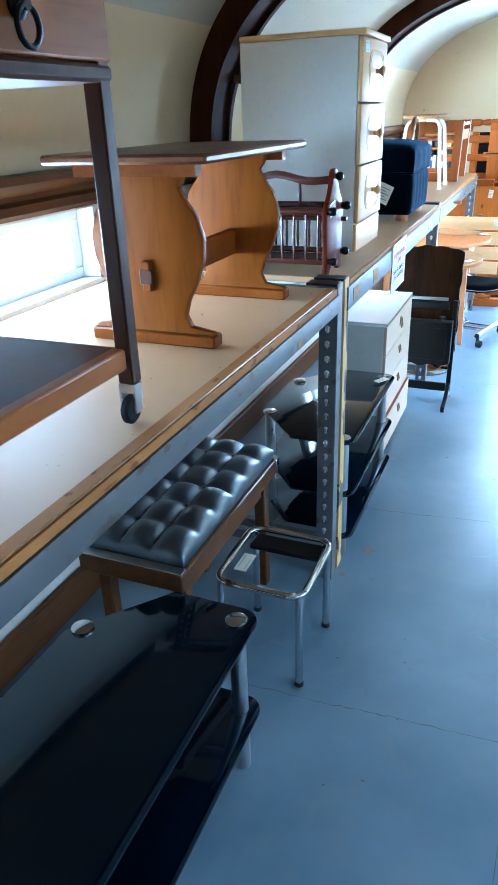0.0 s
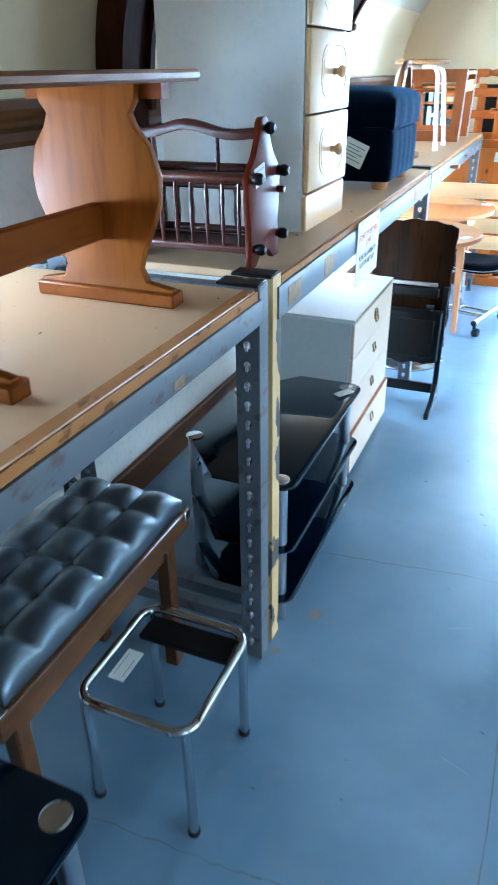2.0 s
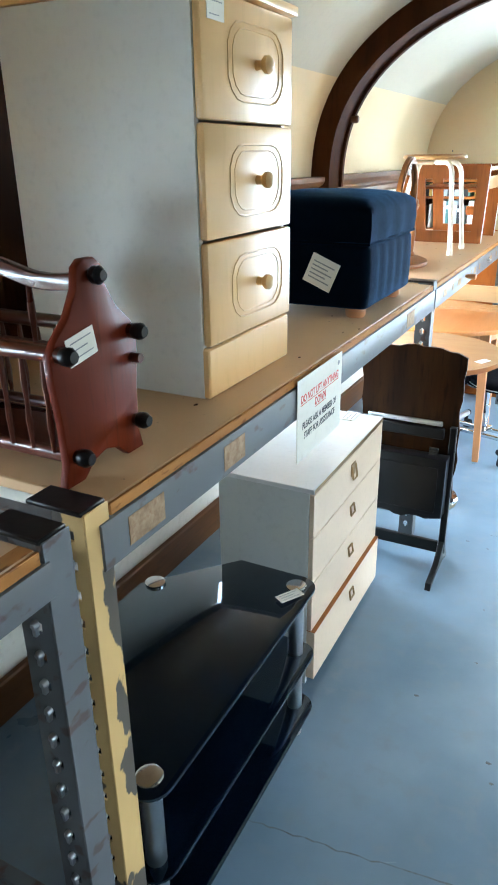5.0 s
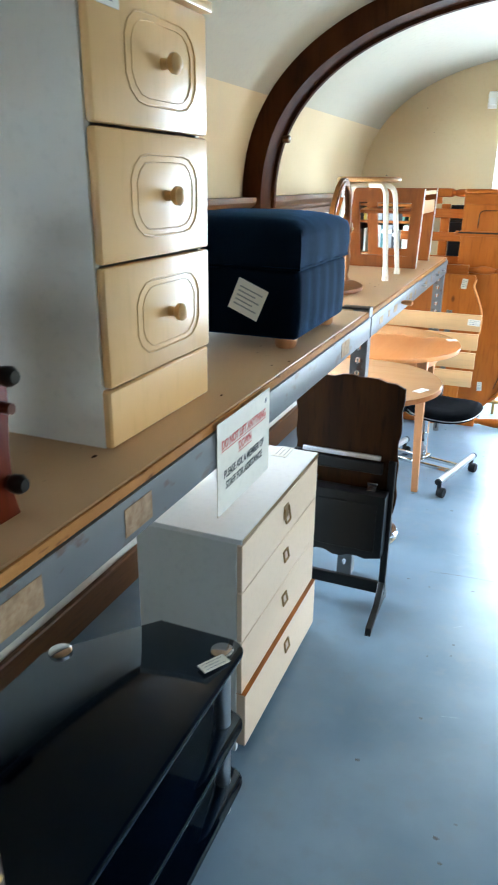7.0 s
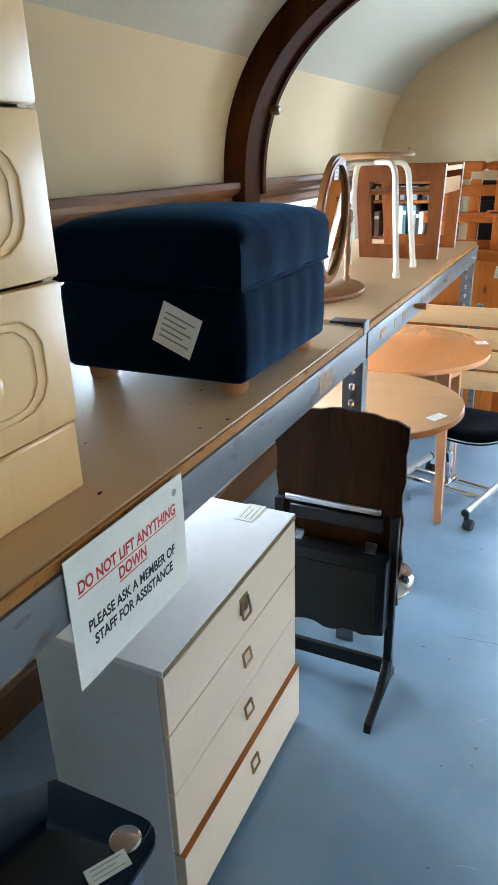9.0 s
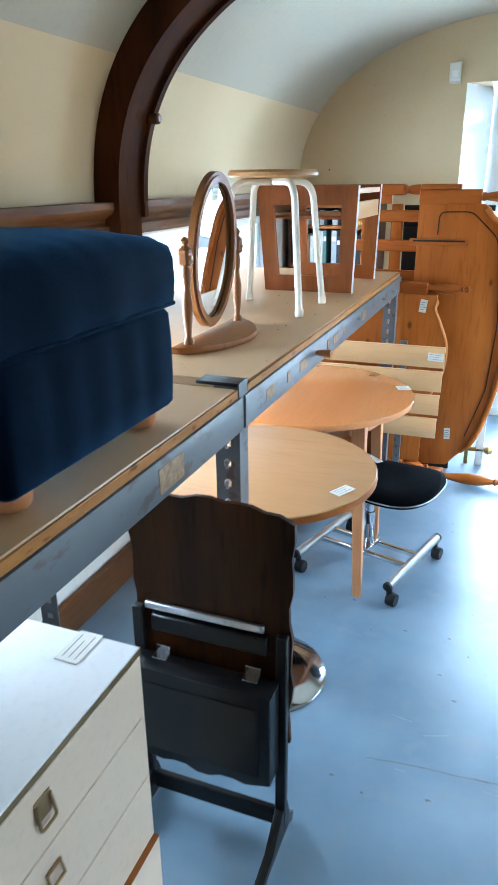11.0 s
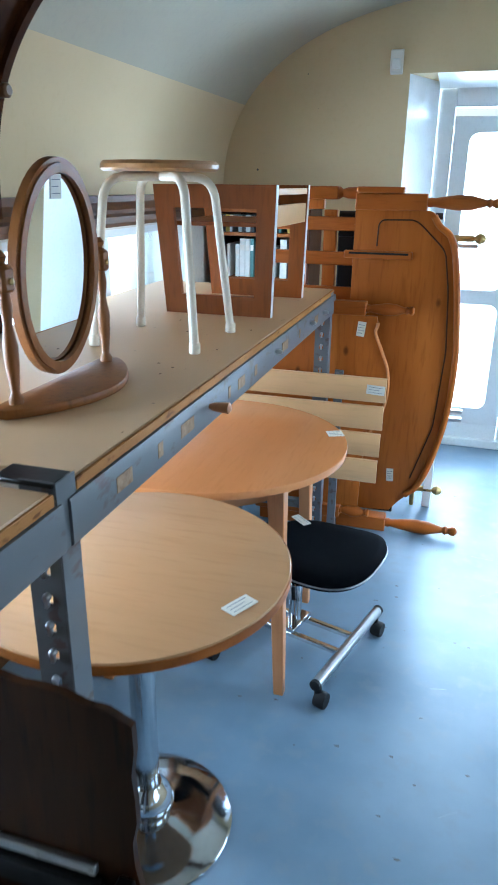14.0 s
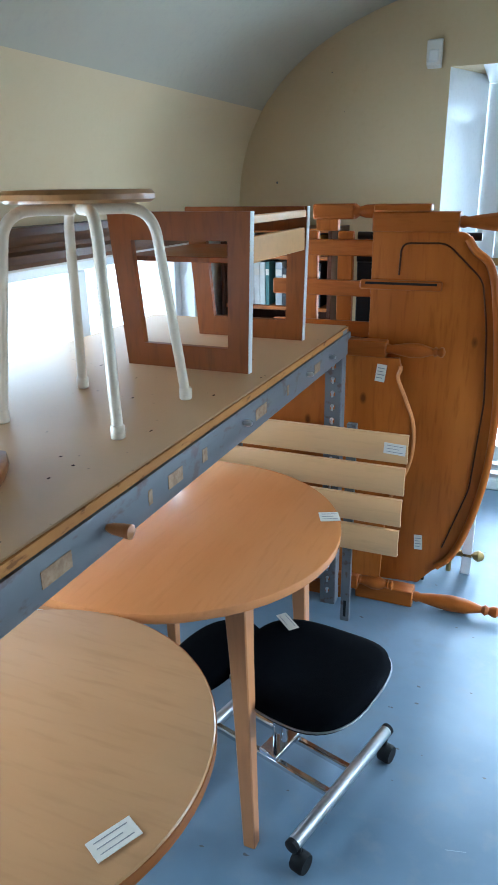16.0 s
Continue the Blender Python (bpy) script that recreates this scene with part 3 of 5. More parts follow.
def angle_post(bm, x, y, inward, z1):
    """An L-shaped slotted upright with its corner at (x, y)."""
    s = -1 if inward < 0 else 1
    box(bm, x - 0.003 if s < 0 else x, x if s < 0 else x + 0.003, y, y + 0.052, 0, z1, 0.001)
    xa, xb = sorted((x - 0.003 * -s if s > 0 else x - 0.003, x + s * 0.06))
    z = 0.02
    box(bm, xa, xb, y, y + 0.003, 0, 0.02)
    cx = (xa + xb) / 2
    while z < z1 - 0.04:
        box(bm, xa, cx - 0.009, y, y + 0.003, z, z + 0.05)
        box(bm, cx + 0.009, xb, y, y + 0.003, z, z + 0.05)
        box(bm, cx - 0.009, cx + 0.009, y, y + 0.003, z, z + 0.034)
        z += 0.05
    box(bm, xa, xb, y, y + 0.003, z, z1)


LUG = bmesh.new()
lathe(LUG, [(0.0065, 0), (0.0065, 0.006), (0.004, 0.009)], facing((0, 0, 0), (1, 0, 0), (0, 0, 1)), 8)
box(LUG, -0.003, 0.003, -0.007, 0.0, -0.017, 0.0)
LUG = shape_data("slot_lug", LUG, M_BRUSHED, 40)
rack = thing("shelving_rack", (-0.3, 5.4, 0), "long grey slotted-steel rack with worn chipboard shelves", "shelving")
for y, mat_, z1 in ((0.95, M_STEEL, 1.10), (3.285, M_STEEL, 1.10), (3.366, M_STEELCREAM, 1.10), (5.388, M_STEEL, 1.105), (7.43, M_STEEL, 1.085)):
    for x, s in ((0.003, -1), (-0.62, 1)):
        bm = bmesh.new()
        angle_post(bm, x, y, s, z1)
        post = part("upright", bm, mat_ if x > -0.1 else M_STEEL, rack, "cream slotted upright with chipped paint" if mat_ is M_STEELCREAM and x > -0.1 else "")
        if s > 0:
            continue
        for k in range(int((z1 - 0.1) / 0.05)):
            lug = new("slot_lug", LUG)
            lug.parent = post
            lug.matrix_basis = Matrix.Translation((-0.028, y - 0.0005, 0.068 + 0.05 * k))
    part("cross_beam", boxes((-0.655, -0.005, y + 0.006, y + 0.036, SH - 0.045, SH - 0.022, 0.002)), M_STEEL, rack)
    part("foot_beam", boxes((-0.615, -0.06, y + 0.008, y + 0.04, 0.10, 0.14, 0.002)), M_STEEL, rack)
    if y < 7:
        part("top_cap", boxes((-0.10, 0.0, y - 0.004, y + 0.05, SH + 0.004, SH + 0.012, 0.002)), M_DARKFRAME, rack, "blackened steel cap")
BAYS = ((0.99, 3.28), (3.424, 5.384), (5.445, 7.50))
for j, (a, b) in enumerate(BAYS):
    bm = boxes((-0.775, -0.004, a, b, SH - 0.0212, SH, 0.0025))
    board = part("shelf_board", bm, M_BOARD, rack, "beige chipboard shelf with scuffs")
    if j == 2:
        # added reflector: gives the tabletops below a pale reflection
        part("underside", boxes((-0.77, -0.47, a + 0.01, b - 0.01, SH - 0.0245, SH - 0.0216)), M_CHESTTOP, board, "white panel added under the shelf to reflect in the tabletops")
    part("board_edge", boxes((-0.0038, 0.002, a, b, SH - 0.0208, SH - 0.0015, 0.001)), M_BOARDEDGE, board, "brown worn board edge")
    if j == 0:
        part("worn_strip", boxes((-0.030, -0.0045, a + 0.003, b - 0.003, SH + 0.0002, SH + 0.0012, 0.0004)), M_BOARDEDGE, board, "brown worn strip along the board's front")
    specks = bmesh.new()
    pick = random.Random(40 + j)
    for _ in range(26):
        x, y, r = pick.uniform(-0.55, -0.02), pick.uniform(a + 0.05, b - 0.05), pick.uniform(0.0015, 0.006)
        specks.faces.new([specks.verts.new((x + r * pick.uniform(0.4, 1.0) * math.cos(q), y + 1.6 * r * pick.uniform(0.4, 1.0) * math.sin(q), SH + 0.0006)) for q in (0, 1.1, 2.1, 3.2, 4.2, 5.3)])
    part("stain", specks, M_RIB, board, "dark specks and chips in the board face")
    bm = bmesh.new()
    low = SH - (0.076 if j == 0 else 0.098)
    prism(bm, [(-0.012, low), (0.006, low), (0.008, low + 0.004), (0.008, SH - 0.026), (0.006, SH - 0.022), (-0.04, SH - 0.022), (-0.04, SH - 0.025), (0.0, SH - 0.025), (0.0, low + 0.004), (-0.012, low + 0.003)], "y", a - 0.03, b + 0.012)
    beam = part("front_beam", bm, M_STEEL, rack)
    part("back_beam", boxes((-0.76, -0.75, a, b, SH - 0.095, SH - 0.022, 0.002)), M_STEEL, rack)
    stickers = {0: (2.9,), 1: (3.50, 3.78, 5.05), 2: (5.58, 5.72, 5.86, 6.12, 6.22, 6.34, 6.66, 6.85, 7.12)}[j]
    for q, y in enumerate(stickers):
        h = (0.010, 0.024, 0.014)[j]
        hw = (0.02, 0.047, 0.028)[j] * (1.0, 0.6, 1.25, 0.45)[q % 4 if j == 2 else 0]
        part("paper_sticker", boxes((0.0082, 0.0092, y - hw + 0.012 * (q % 2), y + hw, SH - 0.06 - h, SH - 0.06 + h)), M_PAPER, beam, "torn yellowed paper sticker")
    if j == 2:
        for y in (5.99, 6.55, 7.02, 7.25):
            big = y == 5.99
            part("peg", lathe(bmesh.new(), [(0.006, 0), (0.010 if big else 0.008, 0.012), (0.013 if big else 0.006, 0.045 if big else 0.018), (0.004, 0.05 if big else 0.021)], facing((0.0085, y, SH - 0.055), (0, 1, 0), (0, 0, 1)), 10), M_LEG if big else M_BRUSHED, beam)


# ---- things on the shelves ----
def tea_trolley():
    t = thing("tea_trolley", (-0.3, 1.95, SH), "dark walnut tea trolley with drawer and castors", "trolley")
    x0, x1, y0, y1 = -0.50, -0.055, 1.52, 2.215
    for x in (x0, x1 - 0.03):
        for y in (y0, y1 - 0.03):
            leg = part("leg", boxes((x, x + 0.03, y, y + 0.03, SH + 0.075, SH + 0.72, 0.003)), M_TROLLEY, t)
            part("castor", lathe(bmesh.new(), [(0.006, -0.008), (0.022, -0.008), (0.0265, -0.004), (0.0265, 0.004), (0.022, 0.008), (0.006, 0.008)], facing((x + 0.015, y + 0.008, SH + 0.0272), (0, 0, 1), (0, 1, 0)), 20), M_RUBBER, leg, "black rubber castor wheel")
            part("castor_fork", boxes((x - 0.001, x + 0.003, y + 0.002, y + 0.024, SH + 0.022, SH + 0.075), (x + 0.027, x + 0.031, y + 0.002, y + 0.024, SH + 0.022, SH + 0.075), (x + 0.003, x + 0.027, y + 0.002, y + 0.024, SH + 0.06, SH + 0.075)), M_BRUSHED, leg)
    part("lower_tray", boxes((x0 + 0.03, x1 - 0.032, y0 + 0.01, y1 - 0.01, SH + 0.118, SH + 0.134, 0.002)), M_TROLLEY, t)
    for a in (x1 - 0.031, x0 + 0.004):
        part("tray_lip", boxes((a, a + 0.027, y0 + 0.032, y1 - 0.034, SH + 0.105, SH + 0.142, 0.004)), M_TRAYEDGE, t, "lighter teak tray edge")
    part("drawer_box", boxes((x0 + 0.005, x1 - 0.012, y0 + 0.005, y1 - 0.012, SH + 0.56, SH + 0.70, 0.003)), M_TRAYEDGE, t)
    part("bottom_rim", boxes((x0 - 0.002, x1 + 0.004, y0, y1 + 0.003, SH + 0.535, SH + 0.559, 0.006)), M_TROLLEY, t)
    part("top", boxes((x0 - 0.02, x1 + 0.02, y0 - 0.02, y1 + 0.02, SH + 0.721, SH + 0.742, 0.006)), M_TROLLEY, t)
    front = part("drawer_front", boxes((x1 - 0.0115, x1 + 0.0035, y0 + 0.002, y1 + 0.001, SH + 0.562, SH + 0.700, 0.003)), M_TRAYEDGE, t)
    for y in (1.64, 2.02):
        part("handle_rose", lathe(bmesh.new(), [(0.016, 0), (0.016, 0.004), (0.007, 0.012), (0.007, 0.018)], facing((x1 + 0.0036, y, SH + 0.612), (0, 1, 0), (0, 0, 1)), 14), M_DARKFRAME, front)
        part("ring_handle", tube(bmesh.new(), [(x1 + 0.018, y + 0.02 * math.sin(a), SH + 0.590 + 0.022 * math.cos(a)) for a in np.linspace(0, 2 * math.pi, 20, endpoint=False)], 0.004, 8, True), M_DARKFRAME, front, "dark ring pull handle")


def trestle_table():
    t = thing("trestle_side_table", (-0.27, 2.88, SH), "honey pine trestle side table with lyre-shaped ends", "side table")
    cx = -0.27
    half = [(0.155, 0.0), (0.158, 0.035), (0.10, 0.045), (0.088, 0.07), (0.098, 0.105), (0.122, 0.15), (0.140, 0.20), (0.143, 0.245), (0.128, 0.295), (0.10, 0.33), (0.09, 0.352), (0.104, 0.372), (0.108, 0.40)]
    prof = [(cx + a, SH + b) for a, b in half] + [(cx - a, SH + b) for a, b in half[::-1]]
    for y in (2.63, 3.11):
        part("end_panel", prism(bmesh.new(), prof, "y", y, y + 0.022, 0.003), M_PINE, t)
        part("foot", boxes((cx - 0.165, cx + 0.165, y - 0.012, y + 0.034, SH, SH + 0.03, 0.004)), M_PINEX, t)
    st = part("stretcher", boxes((cx - 0.012, cx + 0.012, 2.618, 3.145, SH + 0.125, SH + 0.195, 0.004)), M_PINEX, t)
    for a in (2.612, 3.134):
        part("wedge", boxes((cx - 0.018, cx + 0.018, a + 0.004, a + 0.014, SH + 0.140, SH + 0.176, 0.004)), M_TROLLEY, st)
    bm = boxes((cx - 0.20, cx + 0.20, 2.55, 3.195, SH + 0.402, SH + 0.422, 0.006))
    part("tabletop", bm, timber("worn_pine_top", (0.12, 0.04, 0.012), (0.19, 0.07, 0.022), "y", 0.36, True, 0.2), t)
    for a, b in ((2.60, 2.629), (3.133, 3.163)):
        part("batten", boxes((cx - 0.15, cx + 0.15, a, b, SH + 0.375, SH + 0.401)), M_PINEX, t)


def magazine_rack():
    t = thing("magazine_rack", (-0.27, 3.53, SH), "dark mahogany spindle magazine rack with a carrying handle", "magazine rack")
    y = 3.525
    half = [(0.098, 0.0), (0.088, 0.035), (0.090, 0.10), (0.098, 0.16), (0.100, 0.200), (0.085, 0.222), (0.055, 0.248), (0.032, 0.285), (0.026, 0.315), (0.012, 0.325)]
    arch = [(0.055, 0.0), (0.03, 0.022), (0.0, 0.03)]
    prof = [(y + a, SH + b) for a, b in half] + [(y - a, SH + b) for a, b in half[::-1]] + [(y - a, SH + b) for a, b in arch] + [(y + a, SH + b) for a, b in arch[1::-1]]
    for x in (-0.095, -0.475):
        p = part("end_panel", prism(bmesh.new(), prof, "x", x, x + 0.016, 0.003), M_MAHOG, t)
        if x > -0.2:
            price_label(p, facing((x + 0.0165, y - 0.035, SH + 0.205), (0, 1, 0.18), (0, -0.18, 1)), 0.062, 0.042, 3)
    bars = ((y + 0.083, 0.203, 0.012), (y - 0.083, 0.203, 0.012), (y + 0.078, 0.055, 0.010), (y - 0.07, 0.045, 0.010), (y + 0.081, 0.16, 0.008))
    for by, bz, r in bars:
        part("rail", tube(bmesh.new(), [(-0.50, by, SH + bz), (-0.485, by, SH + bz), (-0.06, by, SH + bz)], [r * 0.8, r, r], 10), M_MAHOGDARK, t)
        if bz == 0.16:
            continue
        part("rail_end", lathe(bmesh.new(), [(0.008, 0), (0.013, 0.006), (0.014, 0.018), (0.009, 0.026)], facing((-0.076, by, SH + bz), (0, 1, 0), (0, 0, 1)), 12), M_DARKFRAME, t)
    for by, z0, z1 in ((y + 0.083, 0.06, 0.2), (y - 0.081, 0.05, 0.2)):
        for k in range(9):
            x = -0.44 + k * 0.041
            part("spindle", lathe(bmesh.new(), [(0.003, 0), (0.0055, (z1 - z0) * 0.3), (0.0035, (z1 - z0) * 0.5), (0.0055, (z1 - z0) * 0.7), (0.003, z1 - z0)], pose(x, by, SH + z0), 8), M_MAHOGDARK, t)
    bm = bmesh.new()
    top = [(-0.48 + 0.40 * i / 16, SH + 0.298 + 0.016 * math.sin(math.pi * i / 16) ** 2 + 0.006 * math.cos(4 * math.pi * i / 16)) for i in range(17)]
    prism(bm, top + [(x, z - 0.024) for x, z in top[::-1]], "y", y - 0.010, y + 0.010, 0.003)
    part("handle", bm, M_MAHOGDARK, t)
    for x in (-0.37, -0.20):
        part("handle_post", lathe(bmesh.new(), [(0.004, 0), (0.006, 0.05), (0.004, 0.1)], pose(x, y, SH + 0.19), 8), M_MAHOGDARK, t)
    part("divider_rail", boxes((-0.459, -0.096, y - 0.008, y + 0.008, SH + 0.176, SH + 0.192, 0.003)), M_MAHOGDARK, t)
    part("bottom", boxes((-0.459, -0.096, y - 0.078, y + 0.078, SH + 0.034, SH + 0.044, 0.002)), M_MAHOGDARK, t)
    part("divider_knob", lathe(bmesh.new(), [(0.008, 0), (0.013, 0.006), (0.014, 0.016), (0.008, 0.024)], facing((-0.078, y, SH + 0.302), (0, 1, 0), (0, 0, 1)), 12), M_DARKFRAME, t)


def knob(at, r=0.017):
    return lathe(bmesh.new(), [(r * 0.6, 0), (r * 0.5, r * 0.7), (r, r * 1.2), (r * 1.05, r * 1.7), (r * 0.7, r * 2.1), (r * 0.2, r * 2.2)], facing(at, (0, 1, 0), (0, 0, 1)), 20)


def drawer_face(bm, x, y0, y1, z0, z1, t=0.018):
    """A drawer front with a routed panel, facing +x."""
    box(bm, x, x + t, y0, y1, z0, z1, 0.006, 2)
    cy, cz, a, b = (y0 + y1) / 2 + 0.02, (z0 + z1) / 2, (y1 - y0) * 0.31, (z1 - z0) * 0.325
    for grow, w in ((1.0, 0.0020), (0.84, 0.0013)):
        pts = []
        for u, v in ((0.5, 1), (-0.5, 1), (-0.72, 0.94), (-0.9, 0.72), (-1, 0.4), (-1, -0.4), (-0.9, -0.72), (-0.72, -0.94), (-0.5, -1), (0.5, -1), (0.72, -0.94), (0.9, -0.72), (1, -0.4), (1, 0.4), (0.9, 0.72), (0.72, 0.94)):
            pts.append((x + t + 0.0002, cy + a * u * grow, cz + b * v * grow))
        tube(bm, pts, w, 6, True)


def tall_chest():
    t = thing("bedside_chest", (-0.3, 4.04, SH), "tall cream three-drawer chest with white sides and wooden knobs", "chest of drawers")
    x0, x1, y0, y1, z1 = -0.545, -0.108, 3.876, 4.258, SH + 0.735
    part("side_panel", boxes((x0, x1, y0, y0 + 0.016, SH, z1 - 0.014, 0.001)), M_CREAMSIDE, t)
    part("side_panel", boxes((x0, x1, y1 - 0.016, y1, SH, z1 - 0.014, 0.001)), M_CREAMSIDE, t)
    part("back", boxes((x0 + 0.002, x0 + 0.008, y0 + 0.017, y1 - 0.017, SH + 0.01, z1 - 0.014)), M_CREAMSIDE, t)
    part("top", boxes((x0, x1 + 0.028, y0 - 0.006, y1 + 0.008, z1 - 0.013, z1 + 0.006, 0.004, 2)), M_CREAMWOOD, t)
    part("plinth", boxes((x0 + 0.02, x1 + 0.014, y0 + 0.001, y1 - 0.001, SH, SH + 0.104, 0.004)), M_CREAMWOOD, t)
    for k, (a, b) in enumerate(((SH + 0.108, SH + 0.306), (SH + 0.310, SH + 0.512), (SH + 0.516, z1 - 0.016))):
        bm = bmesh.new()
        drawer_face(bm, x1 + 0.001, y0 + 0.001, y1 - 0.001, a, b)
        d = part("drawer", bm, M_CREAMWOOD, t)
        part("knob", knob((x1 + 0.019, 4.085, (a + b) / 2 - 0.0), 0.016), M_CREAMWOOD, d, "turned wooden knob")
        if k == 2:
            price_label(d, facing((x1 + 0.0195, y0 + 0.05, b - 0.03), (0, 1, 0), (0, 0, 1)), 0.06, 0.036, 2)


def pouffe():
    t = thing("pouffe", (-0.3, 4.95, SH), "navy blue fabric storage pouffe on round wooden feet", "pouffe")
    x0, x1, y0, y1 = -0.515, -0.075, 4.72, 5.20
    bm = bmesh.new()
    r, rows = 0.022, []
    side = [(x1 - r, y0 + r, -90), (x1 - r, y1 - r, 0), (x0 + r, y1 - r, 90), (x0 + r, y0 + r, 180)]
    loop = []
    for k, (px, py, a0) in enumerate(side):
        for q in range(5):
            a = radians(a0 + 22.5 * q)
            loop.append((px + r * math.cos(a), py + r * math.sin(a), math.cos(a), math.sin(a), 0.0))
        nx, ny, _ = side[(k + 1) % 4]
        ax, ay = loop[-1][:2]
        bx, by = nx + r * math.cos(radians(a0 + 90)), ny + r * math.sin(radians(a0 + 90))
        for q in range(1, 24):
            f = q / 24
            puff = (abs(math.sin(math.pi * 5 * f)) - 0.5) * (0.0045 if k in (0, 2) else 0.001)
            loop.append((ax + (bx - ax) * f, ay + (by - ay) * f, loop[-1][2] if q > 1 else math.cos(radians(a0 + 90)), loop[-1][3] if q > 1 else math.sin(radians(a0 + 90)), puff))
    for z, inset, amp in ((0.032, 0.008, 0.2), (0.040, 0.0, 0.5), (0.09, -0.003, 1.0), (0.16, -0.003, 1.0), (0.204, 0.0, 0.7), (0.213, 0.008, 0.3)):
        rows.append([bm.verts.new((px + nx * (p * amp - inset), py + ny * (p * amp - inset), SH + z)) for px, py, nx, ny, p in loop])
    for p, q in zip(rows, rows[1:]):
        for k in range(len(p)):
            bm.faces.new((p[k], p[(k + 1) % len(p)], q[(k + 1) % len(p)], q[k]))
    bm.faces.new(rows[0][::-1])
    bm.faces.new(rows[-1])
    part("body", bm, M_NAVY, t, "", 60)
    bm = bmesh.new()
    n, mrows = 18, []
    for i in range(n + 1):
        row = []
        for j in range(n + 1):
            u, v = i / n * 2 - 1, j / n * 2 - 1
            edge = max(abs(u), abs(v))
            crown = 0.024 * (1 - abs(u) ** 4) * (1 - abs(v) ** 4)
            ruck = 0.0025 * math.sin(22 * v) * abs(u) ** 3
            row.append(bm.verts.new(((x0 + x1) / 2 + u * 0.219, (y0 + y1) / 2 + v * 0.239, SH + 0.332 + crown + ruck - 0.012 * (edge > 0.99))))
        mrows.append(row)
    for i in range(n):
        for j in range(n):
            bm.faces.new((mrows[i][j], mrows[i + 1][j], mrows[i + 1][j + 1], mrows[i][j + 1]))
    rim = [mrows[i][0] for i in range(n + 1)] + [mrows[n][j] for j in range(1, n + 1)] + [mrows[i][n] for i in range(n - 1, -1, -1)] + [mrows[0][j] for j in range(n - 1, 0, -1)]
    levels = [rim]
    for dz, out in ((-0.02, 0.008), (-0.06, 0.010), (-0.095, 0.006), (-0.104, -0.002)):
        row = []
        for k, v in enumerate(rim):
            d = Vector((v.co.x - (x0 + x1) / 2, v.co.y - (y0 + y1) / 2, 0)).normalized()
            row.append(bm.verts.new(v.co + d * (out + 0.0022 * math.sin(k * 1.15)) + Vector((0, 0, dz))))
        levels.append(row)
    for p, q in zip(levels, levels[1:]):
        for k in range(len(p)):
            bm.faces.new((p[k], q[k], q[(k + 1) % len(p)], p[(k + 1) % len(p)]))
    bmesh.ops.recalc_face_normals(bm, faces=bm.faces[:])
    lid = part("lid", bm, M_NAVY, t, "padded lid with side pleats", 60)
    part("piping", tube(bmesh.new(), [v for v in [(x1 + 0.002, y0 - 0.002, SH + 0.220), (x1 + 0.002, y1 + 0.002, SH + 0.220), (x0 - 0.002, y1 + 0.002, SH + 0.220), (x0 - 0.002, y0 - 0.002, SH + 0.220)]], 0.004, 8, True), M_NAVY, lid)
    for x in (x0 + 0.06, x1 - 0.05):
        for y in (y0 + 0.055, y1 - 0.06):
            part("foot", lathe(bmesh.new(), [(0.026, 0), (0.031, 0.006), (0.033, 0.024), (0.030, 0.0325)], pose(x, y, SH), 20), M_LEG, t, "round pale wooden foot")
    price_label(t, facing((-0.215, y0 - 0.0078, SH + 0.135), (0.9, 0, -0.38), (0.38, 0, 0.9)), 0.092, 0.088, 5, "swing_ticket")
    return t


